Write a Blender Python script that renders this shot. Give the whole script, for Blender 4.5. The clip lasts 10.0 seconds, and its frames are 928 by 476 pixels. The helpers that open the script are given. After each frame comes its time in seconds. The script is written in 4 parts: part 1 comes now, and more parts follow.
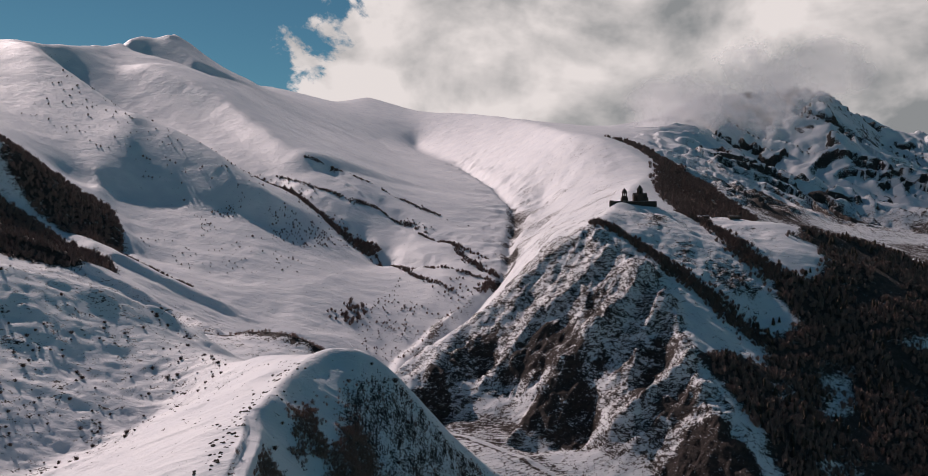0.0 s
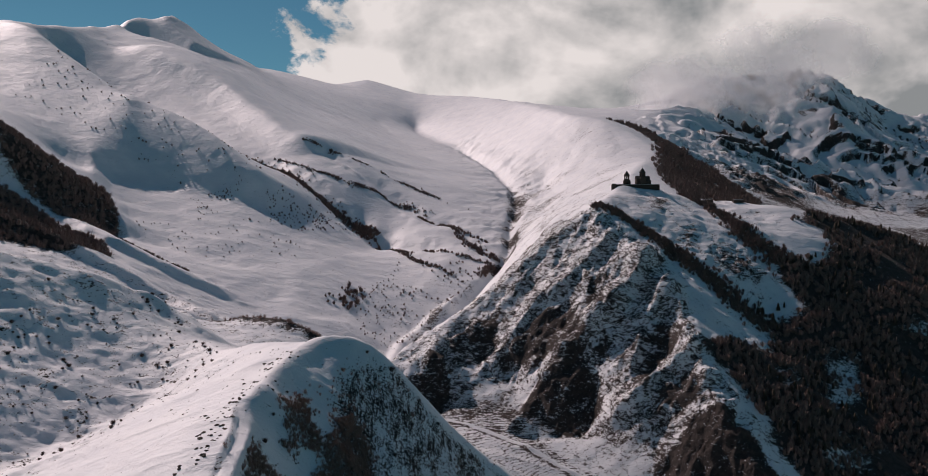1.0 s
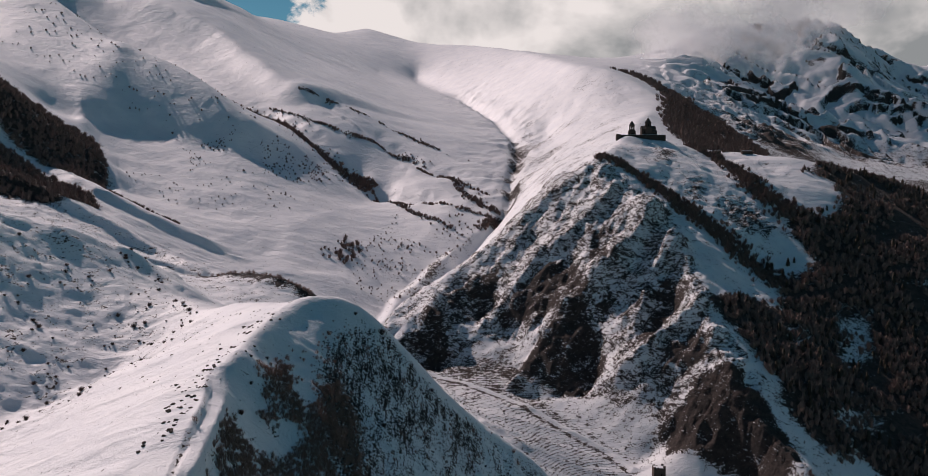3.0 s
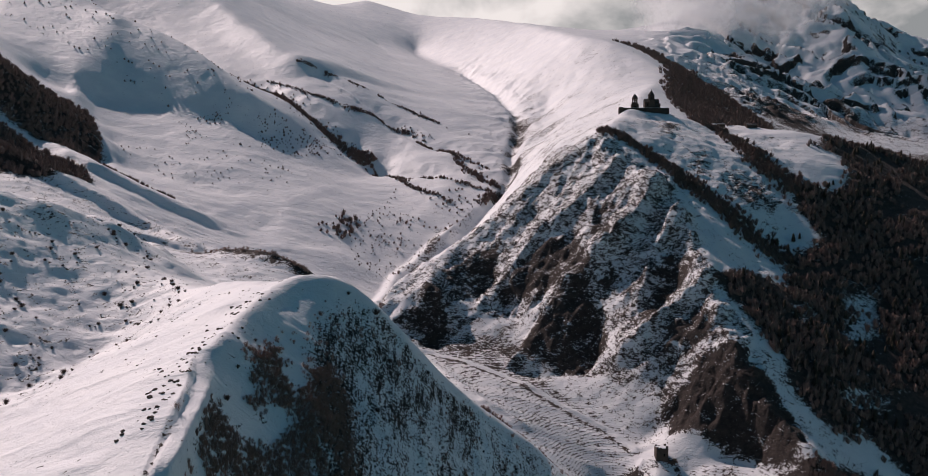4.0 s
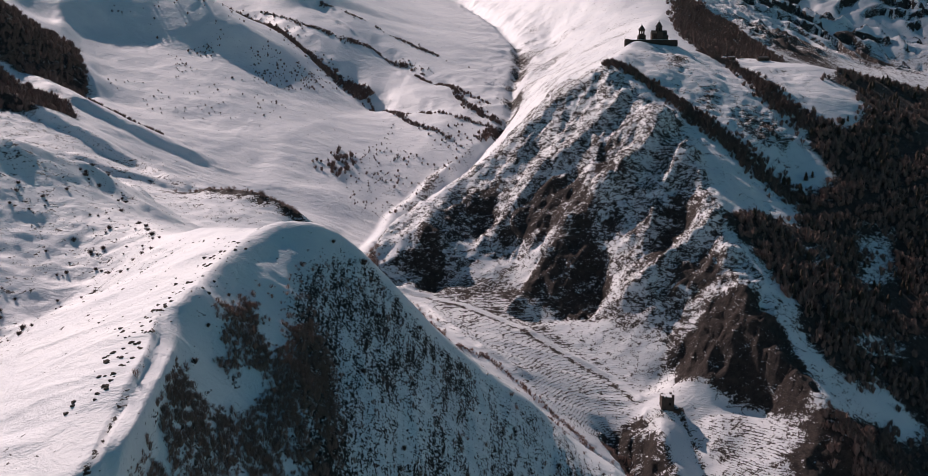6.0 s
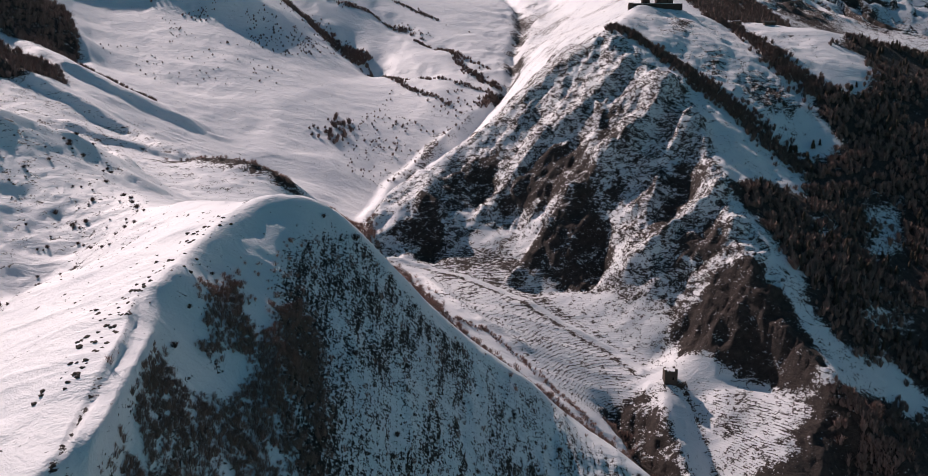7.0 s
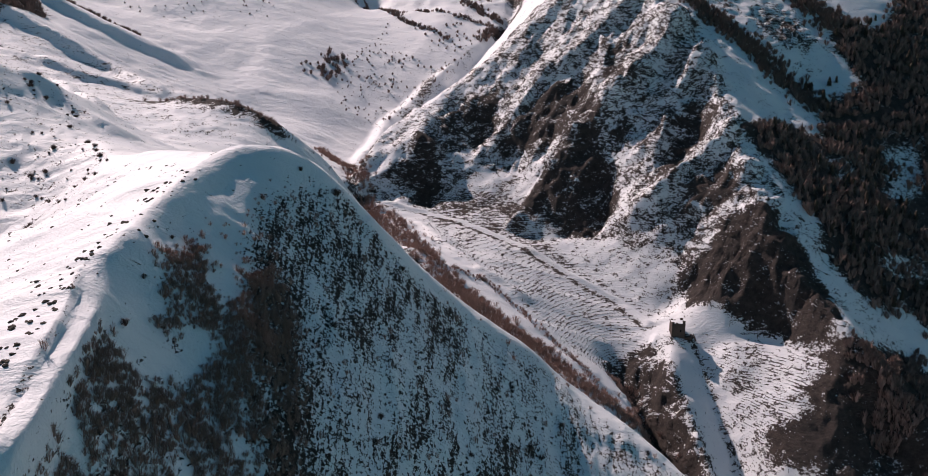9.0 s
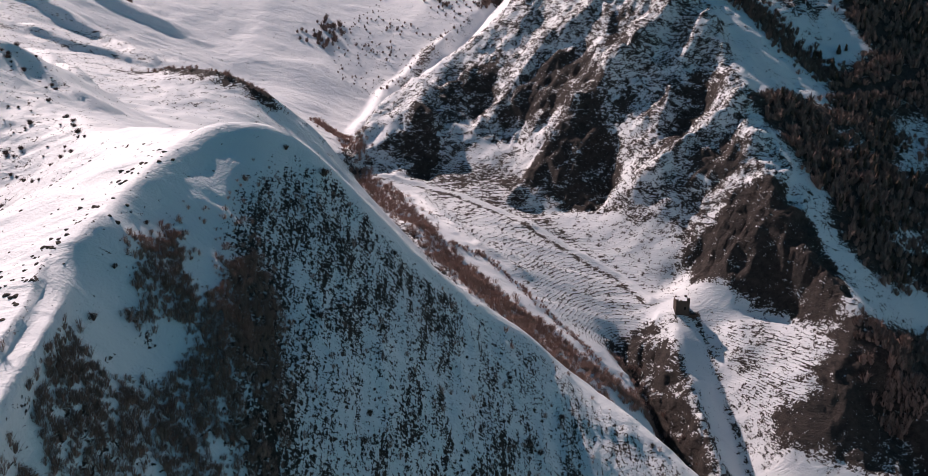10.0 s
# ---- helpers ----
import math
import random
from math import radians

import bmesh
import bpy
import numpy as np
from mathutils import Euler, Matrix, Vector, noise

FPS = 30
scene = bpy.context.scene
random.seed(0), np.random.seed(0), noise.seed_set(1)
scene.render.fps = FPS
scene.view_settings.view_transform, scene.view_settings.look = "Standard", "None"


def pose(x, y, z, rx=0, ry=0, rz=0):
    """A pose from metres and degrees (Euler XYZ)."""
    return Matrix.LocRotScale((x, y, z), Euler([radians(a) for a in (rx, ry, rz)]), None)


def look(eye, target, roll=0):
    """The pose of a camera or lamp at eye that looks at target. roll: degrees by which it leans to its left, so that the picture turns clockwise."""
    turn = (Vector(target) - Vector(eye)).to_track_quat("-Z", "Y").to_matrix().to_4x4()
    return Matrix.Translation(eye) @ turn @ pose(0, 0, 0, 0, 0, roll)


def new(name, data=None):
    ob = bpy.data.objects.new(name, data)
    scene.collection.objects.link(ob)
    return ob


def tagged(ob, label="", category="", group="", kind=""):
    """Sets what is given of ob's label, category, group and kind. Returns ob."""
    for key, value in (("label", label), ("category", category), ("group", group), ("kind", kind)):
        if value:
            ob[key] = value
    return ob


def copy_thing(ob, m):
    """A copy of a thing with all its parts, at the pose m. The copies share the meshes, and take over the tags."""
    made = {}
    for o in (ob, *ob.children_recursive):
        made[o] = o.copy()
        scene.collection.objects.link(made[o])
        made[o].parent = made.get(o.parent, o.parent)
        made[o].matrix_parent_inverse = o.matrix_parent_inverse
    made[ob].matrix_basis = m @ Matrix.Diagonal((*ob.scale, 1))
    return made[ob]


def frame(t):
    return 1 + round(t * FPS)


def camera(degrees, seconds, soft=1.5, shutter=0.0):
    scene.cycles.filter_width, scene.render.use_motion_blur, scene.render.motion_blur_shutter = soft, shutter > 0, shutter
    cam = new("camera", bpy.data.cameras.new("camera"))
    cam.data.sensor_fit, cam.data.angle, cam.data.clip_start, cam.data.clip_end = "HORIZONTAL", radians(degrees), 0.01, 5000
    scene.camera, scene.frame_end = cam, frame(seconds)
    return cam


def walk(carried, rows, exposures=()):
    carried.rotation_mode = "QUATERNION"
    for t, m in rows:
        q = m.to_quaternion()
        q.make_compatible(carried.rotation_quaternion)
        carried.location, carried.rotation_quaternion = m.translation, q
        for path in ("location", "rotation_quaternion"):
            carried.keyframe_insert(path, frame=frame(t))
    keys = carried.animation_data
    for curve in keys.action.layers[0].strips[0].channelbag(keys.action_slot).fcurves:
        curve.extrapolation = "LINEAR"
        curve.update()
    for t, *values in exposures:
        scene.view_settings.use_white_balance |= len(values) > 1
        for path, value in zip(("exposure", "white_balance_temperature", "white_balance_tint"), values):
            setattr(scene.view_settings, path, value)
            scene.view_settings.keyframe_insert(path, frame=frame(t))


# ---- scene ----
cam = camera(49.40, 10.0, soft=0.75)
# seconds, place, pitch, yaw and roll in degrees
PATH = [
    (0, 0.00, 0.00, 500.00, -0.300, 0.000, 0.000),
    (0.5, 0.46, 9.48, 499.96, -0.684, 0.007, 0.020),
    (1, 0.72, 18.87, 499.92, -1.233, 0.021, 0.047),
    (1.5, 0.89, 28.16, 499.87, -1.923, 0.021, 0.073),
    (2, 1.51, 37.51, 499.91, -2.603, 0.024, 0.093),
    (2.5, 2.40, 46.78, 499.84, -3.292, 0.060, 0.110),
    (4, 4.87, 74.49, 499.64, -5.458, 0.158, 0.155),
    (4.5, 5.43, 83.72, 499.52, -6.332, 0.169, 0.171),
    (5, 6.03, 93.24, 499.55, -7.336, 0.186, 0.188),
    (5.5, 6.56, 102.72, 499.52, -8.226, 0.203, 0.200),
    (7, 8.69, 131.73, 499.82, -11.125, 0.272, 0.230),
    (7.5, 9.35, 141.31, 499.75, -12.025, 0.292, 0.235),
    (8, 10.23, 151.13, 499.70, -13.002, 0.322, 0.237),
    (8.5, 10.88, 160.85, 499.71, -13.880, 0.337, 0.214),
    (9, 11.65, 170.68, 499.78, -14.877, 0.364, 0.188),
    (9.5, 12.50, 180.54, 499.78, -15.784, 0.401, 0.166),
    (10, 13.57, 190.58, 499.82, -16.753, 0.450, 0.140),
]
walk(cam, [(t, pose(x, y, z, 90 + p, 0, w) @ pose(0, 0, 0, 0, 0, r)) for t, x, y, z, p, w, r in PATH],
     exposures=[(0.0, -0.52), (2.5, -0.46), (5.5, -0.20), (8.0, 0.04), (10.0, 0.13)])

# ---- world, sun ----
SKY = 0.056
SUN_AZ, SUN_EL = -37.0, 35.5        # degrees: to the left of the way ahead (+y), above the horizon
world = bpy.data.worlds.new("sky")
scene.world = world
world.use_nodes = True


class Nodes:
    """Short hand for wiring a node tree."""

    def __init__(self, tree):
        self.tree = tree
        tree.nodes.clear()

    def add(self, kind, values=None, **props):
        n = self.tree.nodes.new(kind)
        for key, value in props.items():
            setattr(n, key, value)
        for key, value in (values or {}).items():
            if isinstance(value, bpy.types.NodeSocket):
                self.tree.links.new(value, n.inputs[key])
            else:
                n.inputs[key].default_value = value
        return n

    def math(self, op, a, b=0.0, c=0.0, clamp=False):
        return self.add("ShaderNodeMath", {0: a, 1: b, 2: c}, operation=op, use_clamp=clamp).outputs[0]

    def ramp(self, value, lo, hi, to_lo=0.0, to_hi=1.0, smooth=True):
        n = self.add("ShaderNodeMapRange", {"Value": value, "From Min": lo, "From Max": hi, "To Min": to_lo, "To Max": to_hi},
                     interpolation_type="SMOOTHSTEP" if smooth else "LINEAR")
        return n.outputs[0]

    def noise(self, vector, scale, detail=4.0, rough=0.5, distort=0.0):
        n = self.add("ShaderNodeTexNoise", {"Vector": vector, "Scale": scale, "Detail": detail, "Roughness": rough, "Distortion": distort})
        return n.outputs["Fac"]

    def mix(self, fac, a, b):
        n = self.add("ShaderNodeMix", {0: fac, 6: a, 7: b}, data_type="RGBA")
        return n.outputs[2]


w = Nodes(world.node_tree)
gen = w.add("ShaderNodeTexCoord").outputs["Generated"]
sky = w.add("ShaderNodeTexSky", sky_type="NISHITA", sun_disc=False, sun_elevation=radians(SUN_EL), sun_rotation=radians(SUN_AZ),
            altitude=2000.0, air_density=1.0, dust_density=0.4, ozone_density=2.0).outputs["Color"]
sep = w.add("ShaderNodeSeparateXYZ", {"Vector": gen})
dx, dy, dz = sep.outputs
stretch = w.add("ShaderNodeMapping", {"Vector": gen, "Scale": (1.0, 1.0, 1.5)}).outputs[0]
toward = w.add("ShaderNodeMapping", {"Vector": gen, "Location": (-0.030, 0.0, 0.045), "Scale": (1.0, 1.0, 1.5)}).outputs[0]


def billow(vector):
    return w.math("ADD", w.math("MULTIPLY", w.noise(vector, 4.2, 9.0, 0.58, 0.5), 0.66), w.math("MULTIPLY", w.noise(vector, 13.0, 8.0, 0.62, 0.3), 0.34))


puff, lit = billow(stretch), billow(toward)
# the bank fills the sky to the right of the way ahead, the left stays clear
side = w.math("SUBTRACT", dx, w.math("MULTIPLY", dz, 0.83))
lean = w.math("ADD", w.ramp(side, -0.43, -0.29, -0.34, 0.10), w.ramp(side, -0.27, -0.12, 0.0, 0.40))
bank = w.math("MULTIPLY", w.ramp(dy, 0.25, 0.7), w.ramp(dz, 0.62, 0.34))
cover = w.math("MULTIPLY", w.ramp(w.math("ADD", w.math("MULTIPLY", w.math("SUBTRACT", puff, 0.5), 1.8), lean), 0.0, 0.07), bank)
soft_a, soft_b = w.noise(stretch, 6.5, 5.0, 0.55, 0.3), w.noise(toward, 6.5, 5.0, 0.55, 0.3)
relief = w.math("ADD", w.math("MULTIPLY", w.math("SUBTRACT", soft_a, soft_b), 2.8), w.math("MULTIPLY", w.math("SUBTRACT", puff, lit), 1.6))
tone = w.math("ADD", relief, w.ramp(dx, -0.20, 0.34, 0.95, 0.36, False))
cloud = w.mix(w.ramp(tone, 0.0, 1.0, 0.0, 1.0, False), (6.6, 6.8, 7.0, 1.0), (20.0, 18.4, 18.0, 1.0))
air = w.mix(1.0, sky, (0.56, 0.945, 0.93, 1.0))
air.node.blend_type = "MULTIPLY"
skies = w.add("ShaderNodeBackground", {"Color": w.mix(cover, air, cloud), "Strength": SKY}).outputs[0]
w.add("ShaderNodeOutputWorld", {"Surface": skies})

sun = new("sun", bpy.data.lights.new("sun", "SUN"))
sun.data.energy, sun.data.angle, sun.data.color = 4.3, radians(0.6), (1.0, 0.81, 0.785)
sun_way = Vector((math.sin(radians(SUN_AZ)) * math.cos(radians(SUN_EL)), math.cos(radians(SUN_AZ)) * math.cos(radians(SUN_EL)), math.sin(radians(SUN_EL))))
sun.matrix_world = look(sun_way * 3000, (0, 0, 0))

# ---- the lie of the land ----
Y0, Y1 = -150.0, 4850.0


def row_places():
    ys, y = [], Y0
    while y < Y1:
        ys.append(y)
        y += 9.0 if y < 330 else (3.0 if y < 375 else (0.0024 if 790 < y < 1190 else 0.0040) * max(y - 150.0, 260.0))
    return np.array(ys)


ROW_Y = row_places()
NR, NC = len(ROW_Y), 761
COL_S = np.linspace(-1, 1, NC)
COL_U = 0.72 * COL_S + 0.28 * COL_S**5


def half_width(y):
    return 0.62 * (y + 150.0) + 260.0


GX = COL_U[None, :] * half_width(ROW_Y)[:, None]
GY = np.repeat(ROW_Y[:, None], NC, 1)


def grid_place(x, y):
    """Row and column, as fractions, of a place on the plan."""
    r = np.interp(y, ROW_Y, np.arange(NR))
    c = np.interp(np.asarray(x) / half_width(np.asarray(y)), COL_U, np.arange(NC))
    return r, c


LINES = []


def lie(*points, keen=0.15):
    """A break line of the land: a crest, a foot or a gully bed that the slopes run to. keen: how sharp it stays, 0 to 1."""
    LINES.append((np.array(points, float), keen))


# near hill: the crest with its track, the top, and the arm that falls to the ravine
lie((-170, -150, 372), (-135, 100, 380), (-98, 250, 396), (-84, 330, 406), (-85, 355, 409), (-86, 375, 412), (-87, 390, 415), (-87.5, 405, 417.5), (-89, 418, 419.5), (-91, 431, 422),
    (-86, 447, 428), (-84, 474, 432), (-76, 500, 438), (-66, 514, 443), (-56, 516, 443), (-44, 520, 439), (-32, 522, 428),
    (-12, 518, 402), (12, 526, 378), (31, 525, 366), (51, 535, 346), (69, 510, 340), (85, 492, 333), (112, 470, 315), (160, 430, 285), keen=0.8)
lie((-66, 350, 380), (-72, 385, 396), (-70, 408, 396), (-66, 425, 391), (-45, 432, 395), (-21, 438, 376), (13, 472, 361), (42, 491, 339))
lie((-80, 444, 421.5), (-77, 470, 424), (-69, 493, 429.5), (-61, 505, 434), (-53, 508, 433), (-43, 511, 428), keen=0.6)
lie((-60, 461, 408), (-38, 469, 403), (-6, 476, 382))
lie((-70, 250, 320), (-45, 320, 328), (-15, 375, 314), (40, 410, 290), (110, 420, 266), (200, 400, 230))
lie((-150, -150, 230), (0, -150, 200), (120, -150, 190))
lie((-110, 100, 215), (0, 220, 205), (150, 260, 195))
# lit side of the near hill and the hollow to its left
lie((-66, 514, 443), (-78, 527, 438), (-100, 542, 437), (-126, 562, 431), (-149, 602, 426))
lie((-96, 330, 402), (-99, 378, 411), (-105, 421, 417), (-146, 480, 411), (-146, 553, 409))
lie((-330, -150, 330), (-280, 200, 350), (-232, 420, 372), (-200, 500, 385), (-166, 545, 395), (-174, 593, 420))
# left hill with its crest and the knob behind
lie((-520, 520, 520), (-400, 600, 502), (-294, 640, 482), (-261, 650, 474), (-226, 660, 464), (-205, 668, 452), (-183, 695, 432),
    (-165, 640, 425), (-149, 602, 426), keen=0.5)
lie((-420, 100, 450), (-330, 420, 430), (-260, 560, 430), (-197, 600, 422))
lie((-320, 760, 440), (-250, 800, 425), (-202, 850, 414), (-172, 830, 422), (-141, 815, 420), (-110, 803, 410), (-75, 815, 375), keen=0.6)
lie((-260, 720, 438), (-200, 745, 412), (-140, 720, 400), (-90, 680, 395), (-60, 640, 380))
# ravine bed
lie((-181, 3600, 792), (-79, 3200, 730), (-25, 2950, 694), (18, 2700, 656), (54, 2450, 623), (80, 2250, 585), (100, 2050, 552), (96, 1860, 520), (74, 1680, 479), (70, 1540, 449), (45, 1430, 418), (5, 1340, 385), (-35, 1250, 345), (-58, 1180, 323), (-78, 1080, 319), (-85, 980, 316),
    (-50, 880, 310), (-15, 800, 302), (15, 740, 292), (60, 690, 272), (105, 640, 245), (150, 585, 215), (220, 520, 190), (330, 420, 170), (420, 200, 150), keen=0.6)
lie((-150, 960, 372), (-98, 900, 352), (-60, 850, 338))
# moraine ribs at the foot of the left mountain
lie((-760, 1320, 590), (-600, 1310, 540), (-506, 1300, 495), (-425, 1240, 468), (-347, 1220, 433), (-274, 1215, 399), (-205, 1160, 366), (-130, 1100, 340), keen=0.8)
lie((-560, 1180, 500), (-460, 1170, 468), (-400, 1160, 445), (-320, 1130, 402), (-250, 1080, 380), (-180, 1020, 372), keen=0.6)
lie((-600, 1020, 480), (-440, 1040, 440), (-330, 1020, 405), (-240, 960, 392))
lie((-560, 880, 490), (-420, 850, 455), (-300, 880, 415))
# apron of the left mountain
lie((-470, 1330, 470), (-380, 1360, 455), (-281, 1324, 431), (-215, 1341, 431), keen=0.5)
lie((-470, 1420, 492), (-378, 1461, 492), (-290, 1450, 474), (-160, 1540, 455), (-115, 1640, 452), keen=0.4)
lie((-115, 1640, 452), (-150, 1520, 447), (-190, 1420, 440), (-215, 1341, 430), (-212, 1290, 412), (-225, 1240, 394), (-274, 1215, 399), keen=0.7)
lie((-20, 1480, 447), (-70, 1345, 392), (-100, 1220, 350), keen=0.4)
# spurs of the left mountain
lie((-942, 2132, 909), (-883, 2082, 892), (-803, 2002, 834), (-733, 1942, 795), (-677, 1891, 762), (-625, 1841, 730), (-577, 1801, 709), (-515, 1776, 694), (-462, 1736, 667),
    (-413, 1691, 640), (-373, 1651, 611), (-320, 1610, 575), (-240, 1640, 525), (-159, 1690, 480), keen=1.0)
lie((-941, 2623, 978), (-841, 2522, 911), (-736, 2442, 872), (-629, 2362, 828), (-522, 2262, 771), (-430, 2131, 703), (-332, 1991, 638), (-269, 1921, 616), (-200, 1851, 591),
    (-120, 1760, 520), (-25, 1650, 486), (40, 1545, 451), keen=1.0)
lie((-964, 2723, 1004), (-852, 2723, 986), (-730, 2682, 942), (-616, 2602, 882), (-515, 2482, 808), (-397, 2301, 724), keen=0.7)
lie((-895, 3053, 1089), (-840, 2963, 1030), (-764, 2883, 975), keen=1.0)
lie((-968, 2853, 1000), (-876, 2853, 984), (-793, 2852, 962), (-709, 2852, 936), (-642, 2852, 905), keen=0.8)
lie((-949, 2332, 858), (-837, 2252, 796), (-711, 2151, 710), (-579, 2041, 664), (-455, 1921, 622), (-330, 1815, 574), keen=0.8)
lie((-60, 2000, 576), (55, 1900, 533), keen=0.5)
lie((-1300, 2050, 900), (-1045, 2180, 922), (-980, 2200, 922), (-964, 2400, 950), (-956, 2700, 1003), (-957, 3003, 1100), (-922, 3013, 1088), (-899, 3043, 1100), (-883, 3093, 1128), (-841, 3093, 1090), (-799, 3093, 1049),
    (-718, 3103, 1000), (-668, 3133, 979), (-619, 3192, 946), keen=1.0)
lie((-900, 1850, 770), (-760, 1700, 690), (-603, 1641, 632), (-540, 1500, 560), (-505, 1470, 508))
lie((-1000, 1500, 730), (-800, 1420, 680), (-621, 1350, 633), (-544, 1385, 560), (-470, 1400, 512), (-430, 1330, 474), keen=0.5)
lie((-620, 1540, 575), (-540, 1550, 556), (-450, 1585, 537), (-350, 1570, 520), (-270, 1560, 500), (-200, 1590, 486), keen=0.5)
# high valley and the far snow fields
lie((-620, 3200, 955), (-420, 2800, 800), (-260, 2300, 680), (-216, 2049, 622))
lie((-279, 3300, 800), (-125, 2567, 665), (-60, 2300, 622))
lie((-1500, 4600, 1100), (-892, 4500, 1175), (-650, 4300, 1085), (-538, 4200, 1040), (-413, 4300, 1093), (-207, 4200, 1015), (37, 3900, 968), (171, 3400, 888), (400, 3300, 850), keen=0.5)
lie((-1800, 3000, 900), (-1500, 2700, 900))
lie((-2400, 4700, 900), (0, 4800, 800), (1600, 4800, 700))
# the church's ridge
lie((171, 3400, 888), (248, 2400, 741), (298, 2250, 718), (335, 2150, 687), (365, 2000, 644), (341, 1880, 612), (250, 1500, 570), (207, 1330, 541),
    (200, 1290, 538), (175, 1220, 525), (147, 1164, 509), keen=0.8)
lie((165, 2100, 575), (140, 1700, 512), (122, 1400, 503), (112, 1250, 493), (105, 1150, 482), keen=0.7)
lie((235, 1300, 538), (260, 1303, 531), (290, 1312, 522), (314, 1320, 518), (345, 1335, 521), (394, 1300, 518), (448, 1280, 506), (531, 1300, 487), (621, 1350, 459), (760, 1400, 410), keen=0.6)
lie((365, 2000, 644), (400, 1750, 560), (420, 1500, 500), (480, 1420, 470), (600, 1500, 430))
# the rocky spur below it
lie((147, 1164, 509), (170, 1090, 470), (200, 1030, 436), (208, 1000, 424), (209, 940, 395), (211, 881, 368), (211, 842, 338), (223, 806, 314), (242, 765, 292), (262, 735, 268), (290, 700, 235), (340, 640, 205), keen=0.9)
lie((147, 1164, 509), (105, 1150, 482), (58, 1140, 445), (4, 1110, 401), (-43, 1079, 378), (-66, 1049, 366), (-77, 1026, 359), (-84, 993, 348), (-85, 961, 341), keen=0.9)
lie((128, 1130, 410 + 60), (150, 1006, 410), (182, 985, 378), (190, 892, 340))
lie((73, 1130, 440), (85, 1050, 392), (85, 974, 352), (107, 935, 316), (154, 899, 338), (190, 892, 340))
lie((25, 1055, 356), (59, 990, 330))
lie((-49, 945, 314), (-22, 965, 312), (29, 968, 314), (55, 960, 312), (87, 905, 290), (124, 851, 272), (140, 828, 264))
lie((-35, 850, 318), (20, 820, 292), (70, 780, 268), (110, 745, 252), (125, 700, 225))
# the tower's bluff, the shelf beside it and the cliff above
lie((126, 812, 260), (140, 806, 265), (146, 798, 266), (138, 775, 262), (142, 745, 247), (146, 715, 231), (150, 690, 217), (160, 650, 200), (180, 590, 180), keen=1)
lie((160, 790, 256), (164, 765, 240), (167, 743, 225), (170, 720, 211), (173, 695, 198), (180, 655, 184), (200, 590, 174), keen=0.9)
lie((106, 795, 246), (114, 765, 226), (122, 725, 203), (131, 690, 188), (146, 640, 176), keen=0.7)
lie((150, 806, 267), (180, 800, 267), (209, 797, 265), (232, 768, 267), (238, 752, 270), keen=0.7)
lie((150, 840, 266), (172, 836, 290), (190, 832, 310), (214, 824, 325), keen=0.9)
lie((178, 780, 264), (190, 752, 250), (217, 724, 249), (240, 738, 256), keen=0.6)
lie((186, 730, 238), (196, 700, 228), (215, 690, 224), (235, 700, 232), keen=0.5)
lie((250, 722, 232), (264, 700, 214), (262, 660, 198), keen=0.7)
# the wooded flank on the right and the valley floor
lie((345, 1335, 521), (366, 1200, 480), (368, 1128, 451), (324, 1070, 400), (290, 1024, 389), (270, 960, 372), keen=0.2)
lie((448, 1280, 506), (440, 1180, 450), (401, 1056, 386), (365, 996, 344), (335, 957, 339), (300, 860, 320))
lie((620, 1250, 420), (515, 1120, 412), (392, 1050, 386), (337, 1034, 381))
lie((353, 937, 320), (320, 840, 285), (290, 770, 250))
lie((700, 1050, 320), (520, 960, 300), (420, 860, 262), (340, 760, 225), (300, 690, 205))
lie((900, 1700, 390), (700, 1300, 370), (620, 1000, 290), (560, 700, 210), (600, 300, 170), (500, -150, 150))
# the mountain on the right
lie((365, 2300, 700), (459, 2500, 722), (537, 2900, 811), (687, 3200, 918), (829, 3400, 984), (1018, 3500, 999), (1120, 3560, 1012), (1194, 3600, 1034), (1289, 3600, 1013), (1363, 3600, 939),
    (1511, 3600, 876), (1701, 3700, 871), (2300, 3900, 860), keen=1.0)
lie((459, 2500, 722), (560, 2350, 640), (666, 2200, 568), (759, 2100, 516), (920, 2000, 455), (1300, 1900, 420))
lie((842, 3012, 752), (1000, 2750, 640), (1150, 2500, 560), keen=0.5)
lie((1289, 3600, 1013), (1142, 3226, 863), (1100, 2900, 740), keen=0.5)
lie((1457, 3530, 800), (1500, 3100, 690), (1500, 2700, 600), keen=0.5)


def lay_out(step):
    """The lines' heights on every step-th row and column: sum and weight a node, and how keen they are."""
    nr, nc = (NR - 1) // step + 1, (NC - 1) // step + 1
    total, weight, edge = np.zeros((nr, nc)), np.zeros((nr, nc)), np.zeros((nr, nc))
    for points, keen in LINES:
        for a, b in zip(points[:-1], points[1:]):
            n = max(2, int(np.hypot(*(b - a)[:2]) / 0.8))
            p = a + (b - a) * np.linspace(0, 1, n)[:, None]
            r, c = grid_place(p[:, 0], p[:, 1])
            ri, ci = np.rint(r / step).astype(int), np.rint(c / step).astype(int)
            ok = (ri >= 0) & (ri < nr) & (ci > 0) & (ci < nc - 1)
            np.add.at(total, (ri[ok], ci[ok]), p[ok, 2])
            np.add.at(weight, (ri[ok], ci[ok]), 1.0)
            np.maximum.at(edge, (ri[ok], ci[ok]), keen)
    return total, weight, edge


def around(z):
    p = np.pad(z, 1, mode="edge")
    return (p[:-2, 1:-1] + p[2:, 1:-1] + p[1:-1, :-2] + p[1:-1, 2:]) / 4


